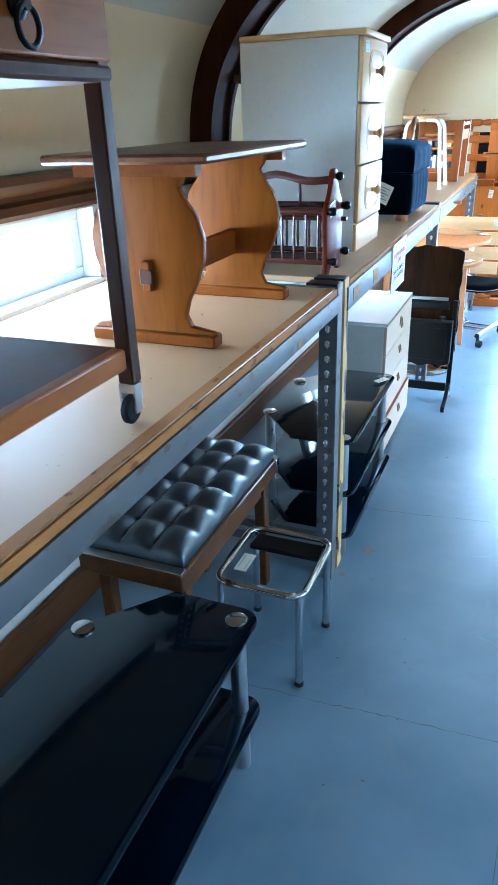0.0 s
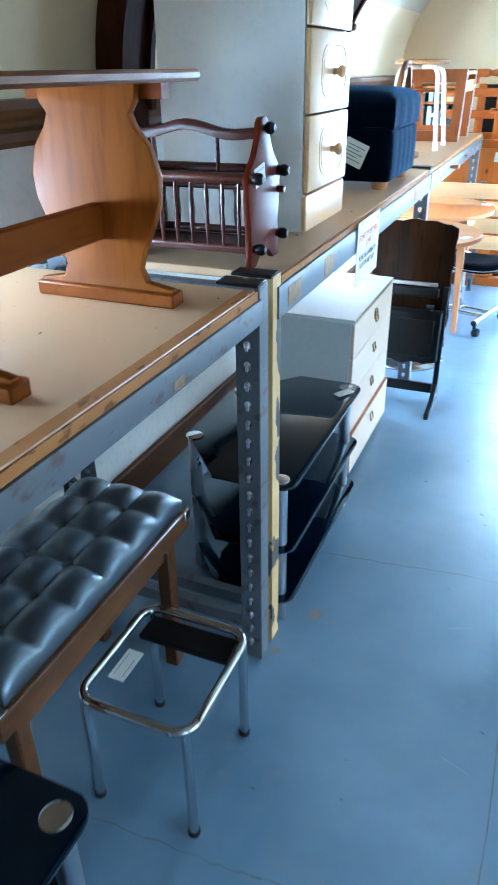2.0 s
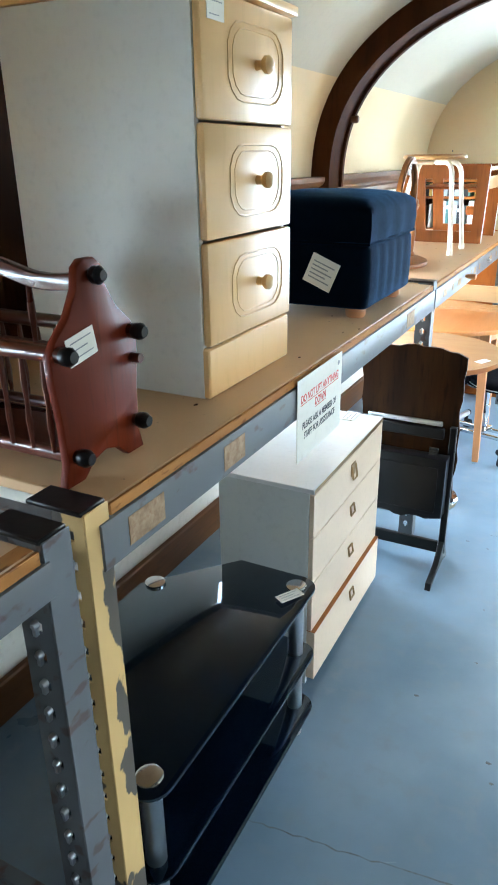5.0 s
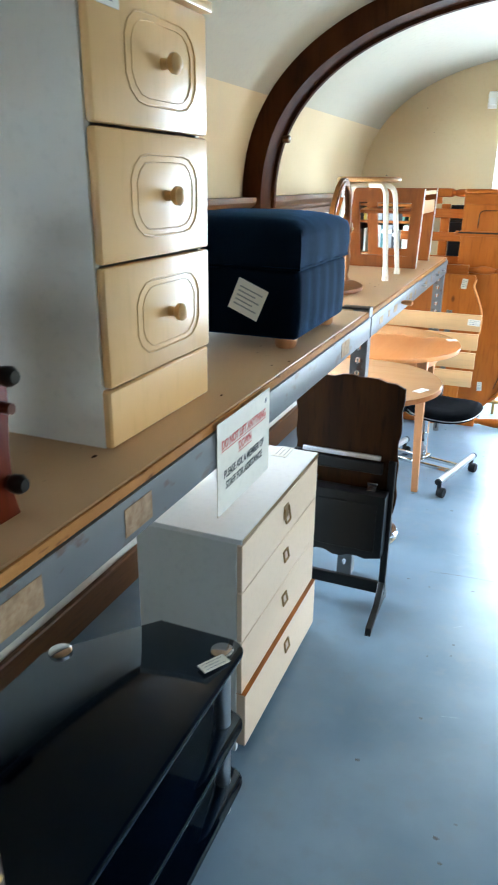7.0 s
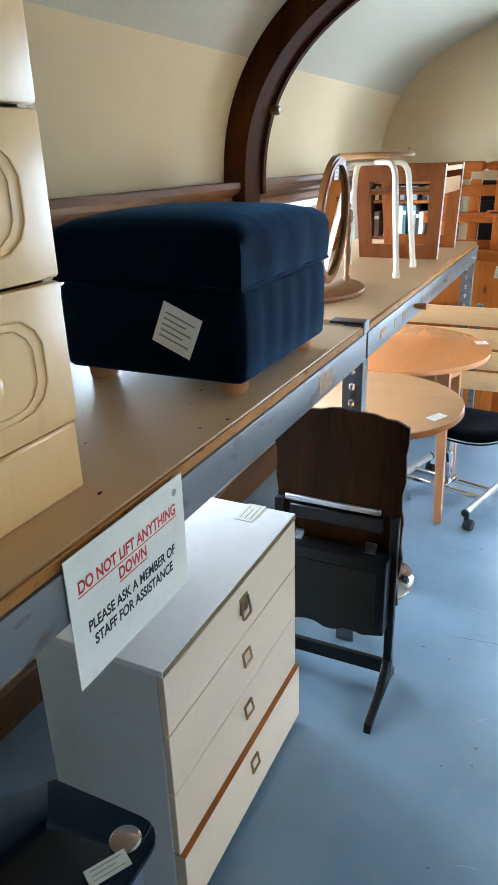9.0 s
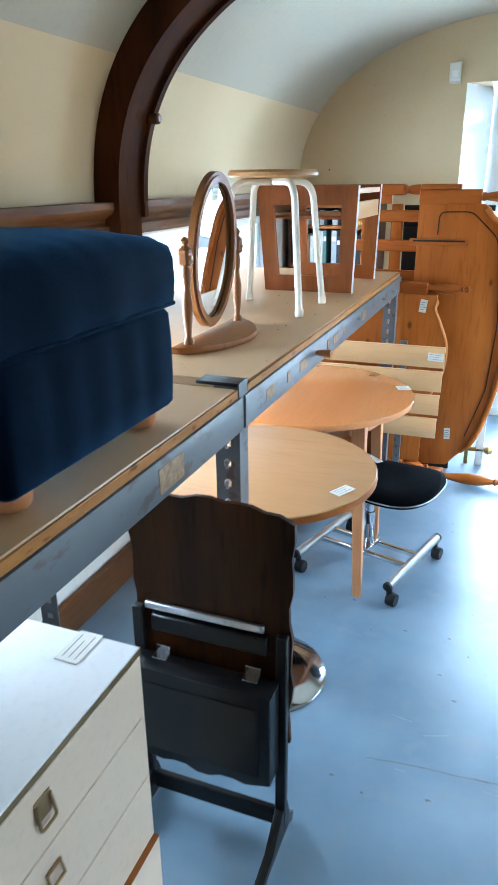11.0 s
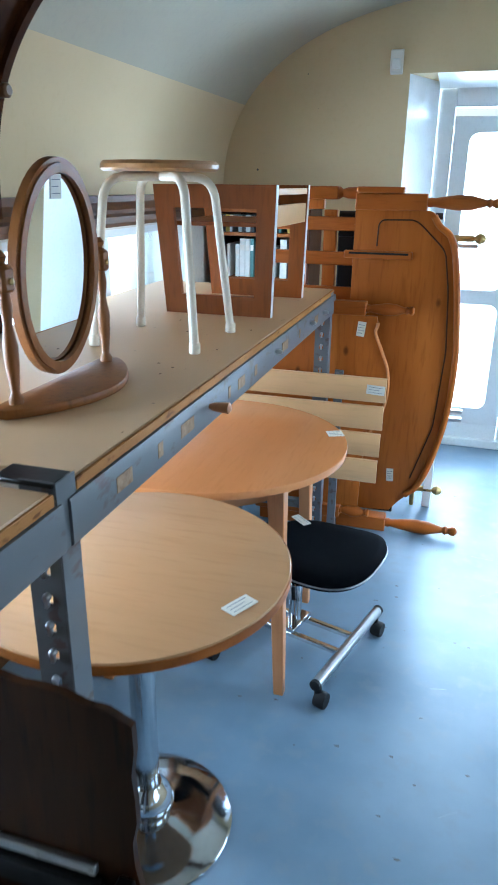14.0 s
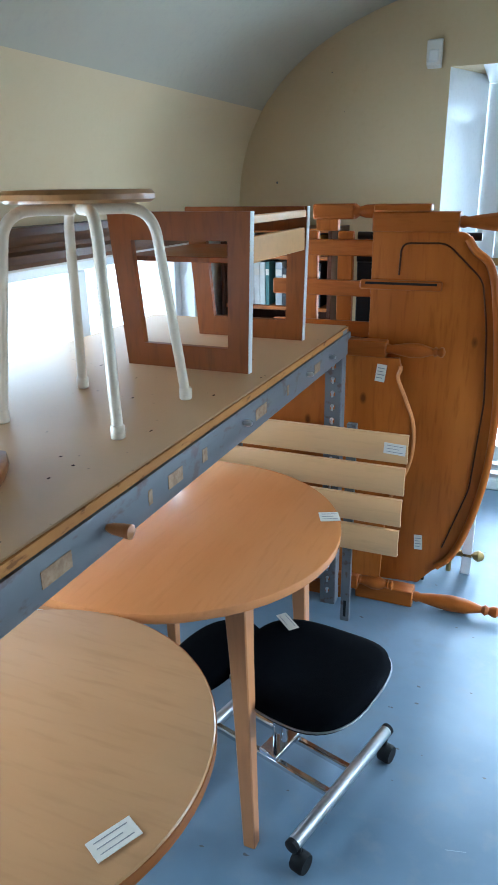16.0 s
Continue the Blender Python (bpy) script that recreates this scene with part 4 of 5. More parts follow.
def oval_mirror():
    t = thing("dressing_mirror", (-0.22, 5.84, SH), "oval pine dressing-table mirror on a bow-fronted stand", "mirror")
    xb, ya, yb = -0.265, 5.625, 6.06
    yc = (ya + yb) / 2
    n = 18
    front = [(xb + 0.02 + 0.105 * math.sin(math.pi * i / n) ** 0.8, ya + (yb - ya) * i / n) for i in range(n + 1)]
    outline = [(xb - 0.02, ya), *front, (xb - 0.02, yb)]
    part("base", prism(bmesh.new(), outline, "z", SH, SH + 0.02, 0.006), M_MIRWOOD, t)
    zc = SH + 0.242
    for y in (ya + 0.045, yb - 0.045):
        p = part("post", lathe(bmesh.new(), [(0.013, 0), (0.014, 0.012), (0.008, 0.022), (0.013, 0.075), (0.014, 0.11), (0.008, 0.15), (0.012, 0.18), (0.009, 0.205)], pose(xb + 0.012, y, SH + 0.018), 16), M_MIRWOOD, t)
        part("pivot_block", boxes((xb - 0.003, xb + 0.027, y - 0.017, y + 0.017, SH + 0.222, SH + 0.268, 0.006)), M_MIRWOOD, p)
        part("finial", lathe(bmesh.new(), [(0.012, 0), (0.007, 0.005), (0.012, 0.016), (0.004, 0.026)], pose(xb + 0.012, y, SH + 0.268), 14), M_MIRWOOD, p)
        part("screw", lathe(bmesh.new(), [(0.006, 0), (0.006, 0.004), (0.003, 0.006)], facing((xb + 0.027, y, SH + 0.242), (0, 1, 0), (0, 0, 1)), 12), M_BRASS, p)
    lean = Matrix.Translation((xb + 0.012, yc, zc)) @ Matrix.Rotation(radians(4), 4, "Y")
    bm = bmesh.new()
    for grow0, grow1, d0, d1 in ((1.0, 0.90, -0.009, 0.009), (0.955, 0.87, 0.005, 0.014)):
        ring_prism(bm, ellipse(0, 0, 0.147 * grow0, 0.207 * grow0), ellipse(0, 0, 0.147 * grow1 - 0.004, 0.207 * grow1), "x", d0, d1)
    fr = part("frame", turned(bm, lean), M_MIRWOOD, t, "moulded oval frame", 50)
    bm = bmesh.new()
    prism(bm, ellipse(0, 0, 0.134, 0.192), "x", -0.002, 0.001)
    part("glass", turned(bm, lean), M_MIRROR, fr, "silvered mirror glass")
    part("back", turned(prism(bmesh.new(), ellipse(0, 0, 0.136, 0.194), "x", -0.006, -0.0025), lean), M_TROLLEY, fr)
    price_label(fr, lean @ facing((0.0012, 0.0, 0.155), (0, 1, 0), (0, 0, 1)), 0.036, 0.044, 3)


def round_stool():
    t = thing("kitchen_stool", (-0.26, 6.38, SH), "round-topped stool with cream tubular metal legs", "stool")
    cx, cy = -0.262, 6.372
    part("seat", lathe(bmesh.new(), [(0.02, SH + 0.432), (0.142, SH + 0.432), (0.151, SH + 0.438), (0.151, SH + 0.448), (0.144, SH + 0.456), (0.02, SH + 0.458)], pose(cx, cy, 0), 48), timber("worn_stool_seat", (0.30, 0.15, 0.07), (0.38, 0.20, 0.10), "y", 0.35), t, "round worn wooden seat")
    for sx in (-1, 1):
        for sy in (-1, 1):
            foot = (cx + sx * 0.142, cy + sy * 0.142, SH + 0.012)
            knee = (cx + sx * 0.106, cy + sy * 0.102, SH + 0.420)
            leg = part("leg", tube(bmesh.new(), arc_path([(cx + sx * 0.01, cy + sy * 0.01, SH + 0.420), knee, foot], 0.06, 8), 0.0115, 12), M_STOOLLEG, t)
            part("ferrule", lathe(bmesh.new(), [(0.012, 0), (0.0145, 0.002), (0.0145, 0.024), (0.0125, 0.028)], pose(foot[0], foot[1], SH), 14), M_STOOLLEG, leg)


def nest_table(x1, y0, w, d, h, name_label):
    """A small table of two open side frames, a top and a whitened highlight edge, seen from its side."""
    t = thing("nest_table", (x1 - w / 2, y0 + d / 2, SH), name_label, "side table", "nest of tables")
    for y in (y0, y0 + d - 0.02):
        bm = bmesh.new()
        outer = [(x1 - w + 0.03, SH), (x1, SH), (x1 + 0.012, SH + h), (x1 - w - 0.005, SH + h)]
        inner = [(x1 - w + 0.085, SH + 0.062), (x1 - 0.055, SH + 0.062), (x1 - 0.05, SH + h - 0.07), (x1 - w + 0.062, SH + h - 0.07)]
        ring_prism(bm, outer, inner, "y", y, y + 0.02)
        f = part("side_frame", bm, M_TEAK, t)
        # white strip paints the highlight along the teak frame's front
        part("lit_edge", prism(bmesh.new(), [(x1 + 0.0005, SH), (x1 + 0.003, SH), (x1 + 0.015, SH + h), (x1 + 0.0125, SH + h)], "y", y, y + 0.02), M_WHITE, f, "white strip on the front edge, painted as caught light")
    # apron and top front are kept pale for the light they reflect
    part("front_apron", boxes((x1 - 0.012, x1 + 0.006, y0 + 0.021, y0 + d - 0.021, SH + h - 0.125, SH + h - 0.06, 0.002)), M_BEECHPALE, t)
    part("top_front", boxes((x1 - 0.008, x1 + 0.010, y0 + 0.021, y0 + d - 0.021, SH + h - 0.030, SH + h - 0.010, 0.002)), M_BEECHPALE, t)
    part("tray", boxes((x1 - w + 0.02, x1 - 0.014, y0 + 0.021, y0 + d - 0.021, SH + h - 0.125, SH + h - 0.111, 0.002)), M_TEAK, t)
    for a in (y0 + 0.021, y0 + d - 0.03):
        part("top_rim", boxes((x1 - w, x1 + 0.005, a, a + 0.009, SH + h - 0.03, SH + h - 0.001)), M_TEAK, t)
    return t


tea_trolley()
trestle_table()
magazine_rack()
tall_chest()
pouffe().location += Vector((0.038, -0.03, 0))
oval_mirror()
round_stool()
nest_table(-0.072, 6.77, 0.39, 0.46, 0.402, "teak side table with open frame sides and pale front edges")


# ---- things under the shelves ----
def glass_stand(y1, x1, length, depth, h, tiers, label, tag=False, shelf_in=0.0):
    """A black glass television stand with chamfered back corners and metal tube legs; its long front faces the aisle."""
    t = thing("television_stand", (x1 - depth / 2, y1 - length / 2, 0), label, "tv stand")
    y0, x0 = y1 - length, x1 - depth
    ch = 0.27
    r = 0.05
    corner = [(x1 - r + r * math.sin(a), y1 - r + r * math.cos(a)) for a in np.linspace(0, math.pi / 2, 6)]
    corner2 = [(x1 - r + r * math.cos(a), y0 + r - r * math.sin(a)) for a in np.linspace(0, math.pi / 2, 6)]
    outline = [*corner, *corner2, (x1 - 0.24, y0), (x0, y0 + 0.22), (x0, y1 - 0.22), (x1 - 0.24, y1)]
    for k, z in enumerate(tiers):
        part("glass_top" if k == 0 else "glass_shelf", prism(bmesh.new(), outline, "z", z - 0.008, z, 0.0015), M_BLACKGLASS, t, "black tempered glass")
    legs = ((x1 - 0.05, y1 - 0.05), (x1 - 0.05, y0 + 0.05), (x0 + 0.035, y1 - 0.20), (x0 + 0.035, y0 + 0.20))
    for x, y in legs:
        leg = None
        for a, b in zip([0.0] + [z for z in tiers[:0:-1]], [z - 0.008 for z in tiers[::-1]]):
            p = part("leg", lathe(bmesh.new(), [(0.021, a + 0.0005), (0.021, b - 0.0005)], pose(x, y, 0), 20), M_BRUSHED, t)
            leg = leg or p
        part("cap", lathe(bmesh.new(), [(0.027, tiers[0] + 0.0003), (0.027, tiers[0] + 0.003), (0.022, tiers[0] + 0.005)], pose(x, y, 0), 24), M_CHROME, leg, "round polished metal cap")
    if tag:
        price_label(t, facing((x1 - 0.045, y1 - 0.105, tiers[0] + 0.0055), (0.5, 0.85, 0.0), (-0.85, 0.5, 0.0)), 0.07, 0.032, 3)
    return t


def tufted_bench():
    t = thing("tufted_bench", (-0.35, 2.88, 0), "oak bench with buttoned black leather seat and lower rail", "bench")
    x0, x1, y0, y1, z = -0.515, -0.19, 2.52, 3.255, 0.50
    part("seat_frame", boxes((x0, x1, y0, y1, z - 0.058, z, 0.004)), M_BENCHWOOD, t)
    bm = bmesh.new()
    nu, nv = 24, 56
    rows = []
    for i in range(nu + 1):
        row = []
        for j in range(nv + 1):
            u, v = i / nu, j / nv
            a, b = u * 3, v * 6
            puff = abs(math.sin(math.pi * a)) ** 0.45 * abs(math.sin(math.pi * b)) ** 0.45
            ridge = 0.4 * (1 - abs(u * 2 - 1) ** 6) * (1 - abs(v * 2 - 1) ** 10)
            row.append(bm.verts.new((x0 + 0.012 + u * (x1 - x0 - 0.024), y0 + 0.035 + v * (y1 - y0 - 0.047), z + 0.028 + 0.040 * (0.66 * puff + ridge))))
        rows.append(row)
    for i in range(nu):
        for j in range(nv):
            bm.faces.new((rows[i][j], rows[i + 1][j], rows[i + 1][j + 1], rows[i][j + 1]))
    rim = [rows[i][0] for i in range(nu + 1)] + [rows[nu][j] for j in range(1, nv + 1)] + [rows[i][nv] for i in range(nu - 1, -1, -1)] + [rows[0][j] for j in range(nv - 1, 0, -1)]
    low = [bm.verts.new((v.co.x, v.co.y, z + 0.001)) for v in rim]
    for k in range(len(rim)):
        bm.faces.new((rim[k], low[k], low[(k + 1) % len(rim)], rim[(k + 1) % len(rim)]))
    bmesh.ops.recalc_face_normals(bm, faces=bm.faces[:])
    cu = part("cushion", bm, M_LEATHER, t, "buttoned black leather cushion", 70)
    for i in (1, 2):
        for j in range(1, 6):
            part("button", lathe(bmesh.new(), [(0.009, 0), (0.009, 0.003), (0.004, 0.006)], pose(x0 + 0.012 + i / 3 * (x1 - x0 - 0.024), y0 + 0.035 + j / 6 * (y1 - y0 - 0.047), z + 0.0425), 10), M_LEATHER, cu)
    for x in (x0 + 0.02, x1 - 0.06):
        for y in (y0 + 0.05, y1 - 0.09):
            part("leg", boxes((x, x + 0.04, y, y + 0.04, 0, z - 0.0585, 0.004)), M_BENCHWOOD, t)
    part("apron", boxes((x1 - 0.055, x1 - 0.03, y0 + 0.092, y1 - 0.092, z - 0.12, z - 0.0585, 0.003), (x0 + 0.03, x0 + 0.05, y0 + 0.092, y1 - 0.092, z - 0.12, z - 0.0585, 0.003)), M_BENCHWOOD, t)
    # thin bright strip imitates the reflection on the wooden frame's end
    part("end_strip", boxes((x0 + 0.002, x1 - 0.002, y0 + 0.001, y0 + 0.031, z + 0.0002, z + 0.004, 0.001)), M_BRUSHED, t, "brushed strip standing in for the gloss on the bench end")
    price_label(t, facing((x0 + 0.004, y1 - 0.03, z + 0.062), (0.85, -0.5, 0.0), (0.0, 0.25, 0.97)), 0.045, 0.05, 2)
    part("corner_cap", boxes((x1 - 0.022, x1 + 0.003, y1 - 0.025, y1 + 0.003, z - 0.03, z + 0.0025, 0.003)), M_CHROME, t, "shiny metal corner")


def chrome_stool():
    t = thing("chrome_stool_frame", (-0.07, 2.88, 0), "chrome tubular stool frame without its seat", "stool frame")
    x0, x1, y0, y1, h = -0.205, 0.068, 2.735, 3.045, 0.335
    loop = []
    r = 0.045
    for cx, cy, a0 in ((x1 - r, y1 - r, 0), (x0 + r, y1 - r, 90), (x0 + r, y0 + r, 180), (x1 - r, y0 + r, 270)):
        for k in range(7):
            a = radians(a0 + 15 * k)
            loop.append((cx + r * math.cos(a), cy + r * math.sin(a), h))
    part("seat_rail", tube(bmesh.new(), loop, 0.011, 12, True), M_CHROME, t)
    for x, sx in ((x0 + 0.012, 1), (x1 - 0.012, -1)):
        for y, sy in ((y0 + 0.012, 1), (y1 - 0.012, -1)):
            leg = part("leg", tube(bmesh.new(), [(x + sx * 0.002, y + sy * 0.002, h - 0.002), (x, y, h - 0.05), (x, y, 0.004)], 0.0115, 12), M_CHROME, t)
            part("ferrule", lathe(bmesh.new(), [(0.014, 0), (0.014, 0.012), (0.0125, 0.014)], pose(x, y, 0), 12), M_RUBBER, leg)
    part("cross_strip", boxes((x0 + 0.02, x1 - 0.02, y1 - 0.085, y1 - 0.01, h - 0.030, h - 0.014, 0.003)), M_DARKFRAME, t)
    price_label(t, facing((x0 + 0.045, y0 + 0.13, h - 0.0135), (0, 1, 0), (-1, 0, 0)), 0.09, 0.04, 2)


def white_chest():
    t = thing("white_chest", (-0.2, 4.67, 0), "off-white four-drawer chest with brass drop handles", "chest of drawers")
    x0, x1, y0, y1, z1 = -0.355, -0.062, 4.342, 4.985, 0.689
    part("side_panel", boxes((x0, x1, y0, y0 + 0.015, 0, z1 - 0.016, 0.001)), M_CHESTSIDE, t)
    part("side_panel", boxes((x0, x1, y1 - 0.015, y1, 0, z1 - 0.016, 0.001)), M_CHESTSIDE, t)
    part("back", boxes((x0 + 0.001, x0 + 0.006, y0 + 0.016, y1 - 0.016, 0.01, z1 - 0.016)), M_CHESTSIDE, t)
    top = part("top", boxes((x0, x1 + 0.016, y0 - 0.002, y1 + 0.002, z1 - 0.0155, z1, 0.0015)), M_CHESTTOP, t, "white laminate top, whitened for the light on it")
    part("top_edge", boxes((x1 + 0.0162, x1 + 0.0172, y0, y1, z1 - 0.014, z1 - 0.002)), M_BRONZE, top)
    edges = (0.025, 0.205, 0.375, 0.53, z1 - 0.018)
    for k, (a, b) in enumerate(zip(edges, edges[1:])):
        out = 0.012 if k == 0 else 0.0
        d = part("drawer", boxes((x1 + 0.001, x1 + 0.016 + out, y0 + 0.001, y1 - 0.001, a + 0.002, b - 0.001, 0.0015)), M_CHEST, t, "off-white drawer front standing a little open" if k == 0 else "off-white drawer front")
        if k == 0:
            part("top_rail", boxes((x1 + 0.001, x1 + 0.0285, y0 + 0.001, y1 - 0.001, b - 0.0005, b + 0.0012)), M_TRAYEDGE, d, "brown wooden drawer edge")
        x, y, z = x1 + 0.016 + out, 4.672, b - 0.055
        if k < 3:
            part("drop_handle", tube(bmesh.new(), [(x + 0.004, y - 0.017, z + 0.012), (x + 0.009, y - 0.019, z - 0.018), (x + 0.009, y + 0.019, z - 0.018), (x + 0.004, y + 0.017, z + 0.012)], 0.0034, 8, True), M_BRONZE, d, "aged brass square drop handle")
            continue
        part("back_plate", boxes((x + 0.0002, x + 0.003, y - 0.019, y + 0.019, z - 0.02, z + 0.024, 0.001)), M_BRONZE, d)
        part("drop_handle", tube(bmesh.new(), arc_path([(x + 0.004, y - 0.017, z + 0.016), (x + 0.010, y - 0.020, z - 0.03), (x + 0.010, y + 0.020, z - 0.03), (x + 0.004, y + 0.017, z + 0.016)], 0.008, 3), 0.003, 8), M_BRONZE, d, "aged brass drop handle")
    price_label(top, facing((-0.155, 4.945, z1 + 0.0002), (0, 1, 0), (-1, 0, 0)), 0.09, 0.05, 3)
    return t


def shelf_sign():
    t = thing("shelf_sign", (0.01, 4.215, 0.88), "white paper sign with red and black warning text", "sign")
    m = facing((0.0125, 4.215, 0.985), (0, 1, 0), (0, 0, 1))
    card = part("card", boxes((0.0105, 0.012, 4.075, 4.360, 0.888, 1.088)), M_LABEL, t)
    for text, size, dz, mat_, line in (("DO NOT LIFT ANYTHING", 0.026, 0.044, M_RED, 0.29), ("DOWN", 0.026, 0.016, M_RED, 0.085), ("PLEASE ASK A MEMBER OF", 0.0235, -0.022, M_BLACKINK, 0), ("STAFF FOR ASSISTANCE", 0.0235, -0.048, M_BLACKINK, 0)):
        cu = bpy.data.curves.new("sign_text", "FONT")
        cu.body, cu.size, cu.align_x, cu.extrude = text, size, "CENTER", 0.0001
        cu.materials.append(mat_)
        cu.offset = 0.0006
        ob = new("sign_text", cu)
        ob.parent = card
        ob.matrix_basis = facing((0.0124, 4.215, 0.985 + dz), (0, 1, 0), (0, 0, 1))
        ob.scale = (0.80, 1, 1)
        if line:
            part("underline", boxes((0.0122, 0.0125, 4.215 - line * 0.42, 4.215 + line * 0.42, 0.985 + dz - 0.0055, 0.985 + dz - 0.0038)), mat_, card)
    part("hole", lathe(bmesh.new(), [(0.006, 0), (0.006, 0.0006), (0.002, 0.0008)], facing((0.0121, 4.335, 1.065), (0, 1, 0), (0, 0, 1)), 12), M_INK, card)


glass_stand(2.475, 0.055, 1.0, 0.42, 0.487, (0.487, 0.20), "black glass television stand with steel tube legs")
glass_stand(4.20, 0.035, 0.775, 0.43, 0.50, (0.50, 0.285, 0.10), "three-tier black glass television stand with price ticket", True)
tufted_bench()
chrome_stool()
white_chest()
shelf_sign()


# ---- far end of the aisle ----
def folding_seat():
    t = thing("folding_seat", (0.02, 5.2, 0), "dark varnished plywood folding seat on a black frame", "folding seat")
    yb = 5.235
    wob = lambda k: 0.004 * math.sin(k * 1.9) + 0.003 * math.sin(k * 0.8 + 1)
    x0, x1 = -0.205, 0.178
    left = [(x0 + wob(k), 0.30 + 0.565 * k / 14) for k in range(15)]
    top = [(x0 + 0.04 + (x1 - x0 - 0.07) * k / 10, 0.885 + wob(k + 3) + 0.008 * math.sin(math.pi * k / 10)) for k in range(11)]
    right = [(x1 + wob(k + 7), 0.865 - 0.565 * k / 14) for k in range(15)]
    part("back_panel", prism(bmesh.new(), left + top + right + [(x1 - 0.055, 0.30), (x1 - 0.055, 0.425), (x0 + 0.065, 0.425), (x0 + 0.065, 0.30)], "y", yb, yb + 0.012), M_DARKSEAT, t, "shaped dark plywood back with worn edges")
    part("metal_strip", boxes((x0 + 0.03, x1 - 0.06, yb - 0.012, yb - 0.0005, 0.594, 0.612, 0.002)), M_BRUSHED, t)
    part("strip_rail", boxes((x0 + 0.05, x1 - 0.05, yb - 0.022, yb - 0.0005, 0.545, 0.588, 0.003)), M_DARKFRAME, t)
    wavy = [(x0 + 0.005 + (x1 - x0 - 0.023) * k / 12, 0.235 + 0.007 * math.sin(k * 1.7) + 0.005 * math.sin(k * 0.7)) for k in range(13)]
    seat = part("seat_box", prism(bmesh.new(), wavy + [(x1 - 0.018, 0.49), (x0 + 0.005, 0.49)], "y", yb - 0.088, yb - 0.024, 0.004), M_DARKFRAME, t, "black varnished folded seat with a ragged lower edge")
    part("seat_lip", boxes((x0 + 0.03, x1 - 0.045, yb - 0.0915, yb - 0.0885, 0.268, 0.455, 0.001)), M_DARKFRAME, seat)
    for k in range(4):
        part("screw", lathe(bmesh.new(), [(0.005, 0), (0.005, 0.002), (0.002, 0.003)], facing((x0 + 0.06 + 0.085 * k, yb - 0.012, 0.603), (1, 0, 0), (0, 0, 1)), 8), M_BRUSHED, t)
    for x in (x0 + 0.08, x1 - 0.08):
        part("hinge", boxes((x - 0.018, x + 0.018, yb - 0.05, yb - 0.0255, 0.4902, 0.4925, 0.001), (x - 0.018, x + 0.018, yb - 0.0265, yb - 0.0235, 0.492, 0.512, 0.001)), M_SATIN, seat)
    for x in (x0 + 0.012, x1 - 0.017):
        leg = part("leg", boxes((x - 0.012, x + 0.014, yb - 0.022, yb - 0.0005, 0.055, 0.60, 0.003)), M_DARKFRAME, t)
        prof = [(yb - 0.22, 0.0), (yb - 0.215, 0.03), (yb - 0.10, 0.052), (yb - 0.03, 0.11), (yb + 0.01, 0.11), (yb + 0.03, 0.05), (yb + 0.055, 0.03), (yb + 0.05, 0.0), (yb + 0.02, 0.022), (yb - 0.12, 0.022)]
        part("foot", prism(bmesh.new(), prof, "x", x - 0.010, x + 0.012, 0.002), M_DARKFRAME, leg)
    part("stretcher", boxes((x0 + 0.028, x1 - 0.031, yb - 0.022, yb - 0.004, 0.055, 0.105, 0.003)), M_DARKFRAME, t)


def pedestal_table():
    t = thing("pedestal_table", (-0.11, 5.80, 0), "round oak-effect table on a chrome trumpet base", "table")
    cx, cy, r = -0.115, 5.815, 0.352
    top = part("tabletop", lathe(bmesh.new(), [(0.02, 0.702), (r - 0.003, 0.702), (r, 0.705), (r, 0.724), (r - 0.003, 0.7275), (0.02, 0.7275)], pose(cx, cy, 0), 72), M_OAKTOP, t)
    ring = bmesh.new()
    part("edge_band", lathe(ring, [(r + 0.0004, 0.7045), (r + 0.0012, 0.7045), (r + 0.0012, 0.7245), (r + 0.0004, 0.7245)], pose(cx, cy, 0), 72), M_TRAYEDGE, top, "thin brown wooden edge band")
    bx, by = -0.09, 5.79
    part("column", lathe(bmesh.new(), [(0.03, 0.12), (0.03, 0.69), (0.08, 0.70)], pose(bx, by, 0), 28), M_CHROME, t)
    part("base", lathe(bmesh.new(), [(0.205, 0.0), (0.207, 0.006), (0.20, 0.013), (0.13, 0.022), (0.07, 0.032), (0.052, 0.04)], pose(bx, by, 0), 56), M_SATIN, t, "flared polished chrome base")
    part("collar", lathe(bmesh.new(), [(0.05, 0.04), (0.062, 0.06), (0.064, 0.08), (0.05, 0.105), (0.034, 0.125)], pose(bx, by, 0), 28), M_CHROME, t)
    price_label(top, facing((0.166, 5.722, 0.7277), (0.45, 0.89, 0), (-0.89, 0.45, 0)), 0.068, 0.036, 3)


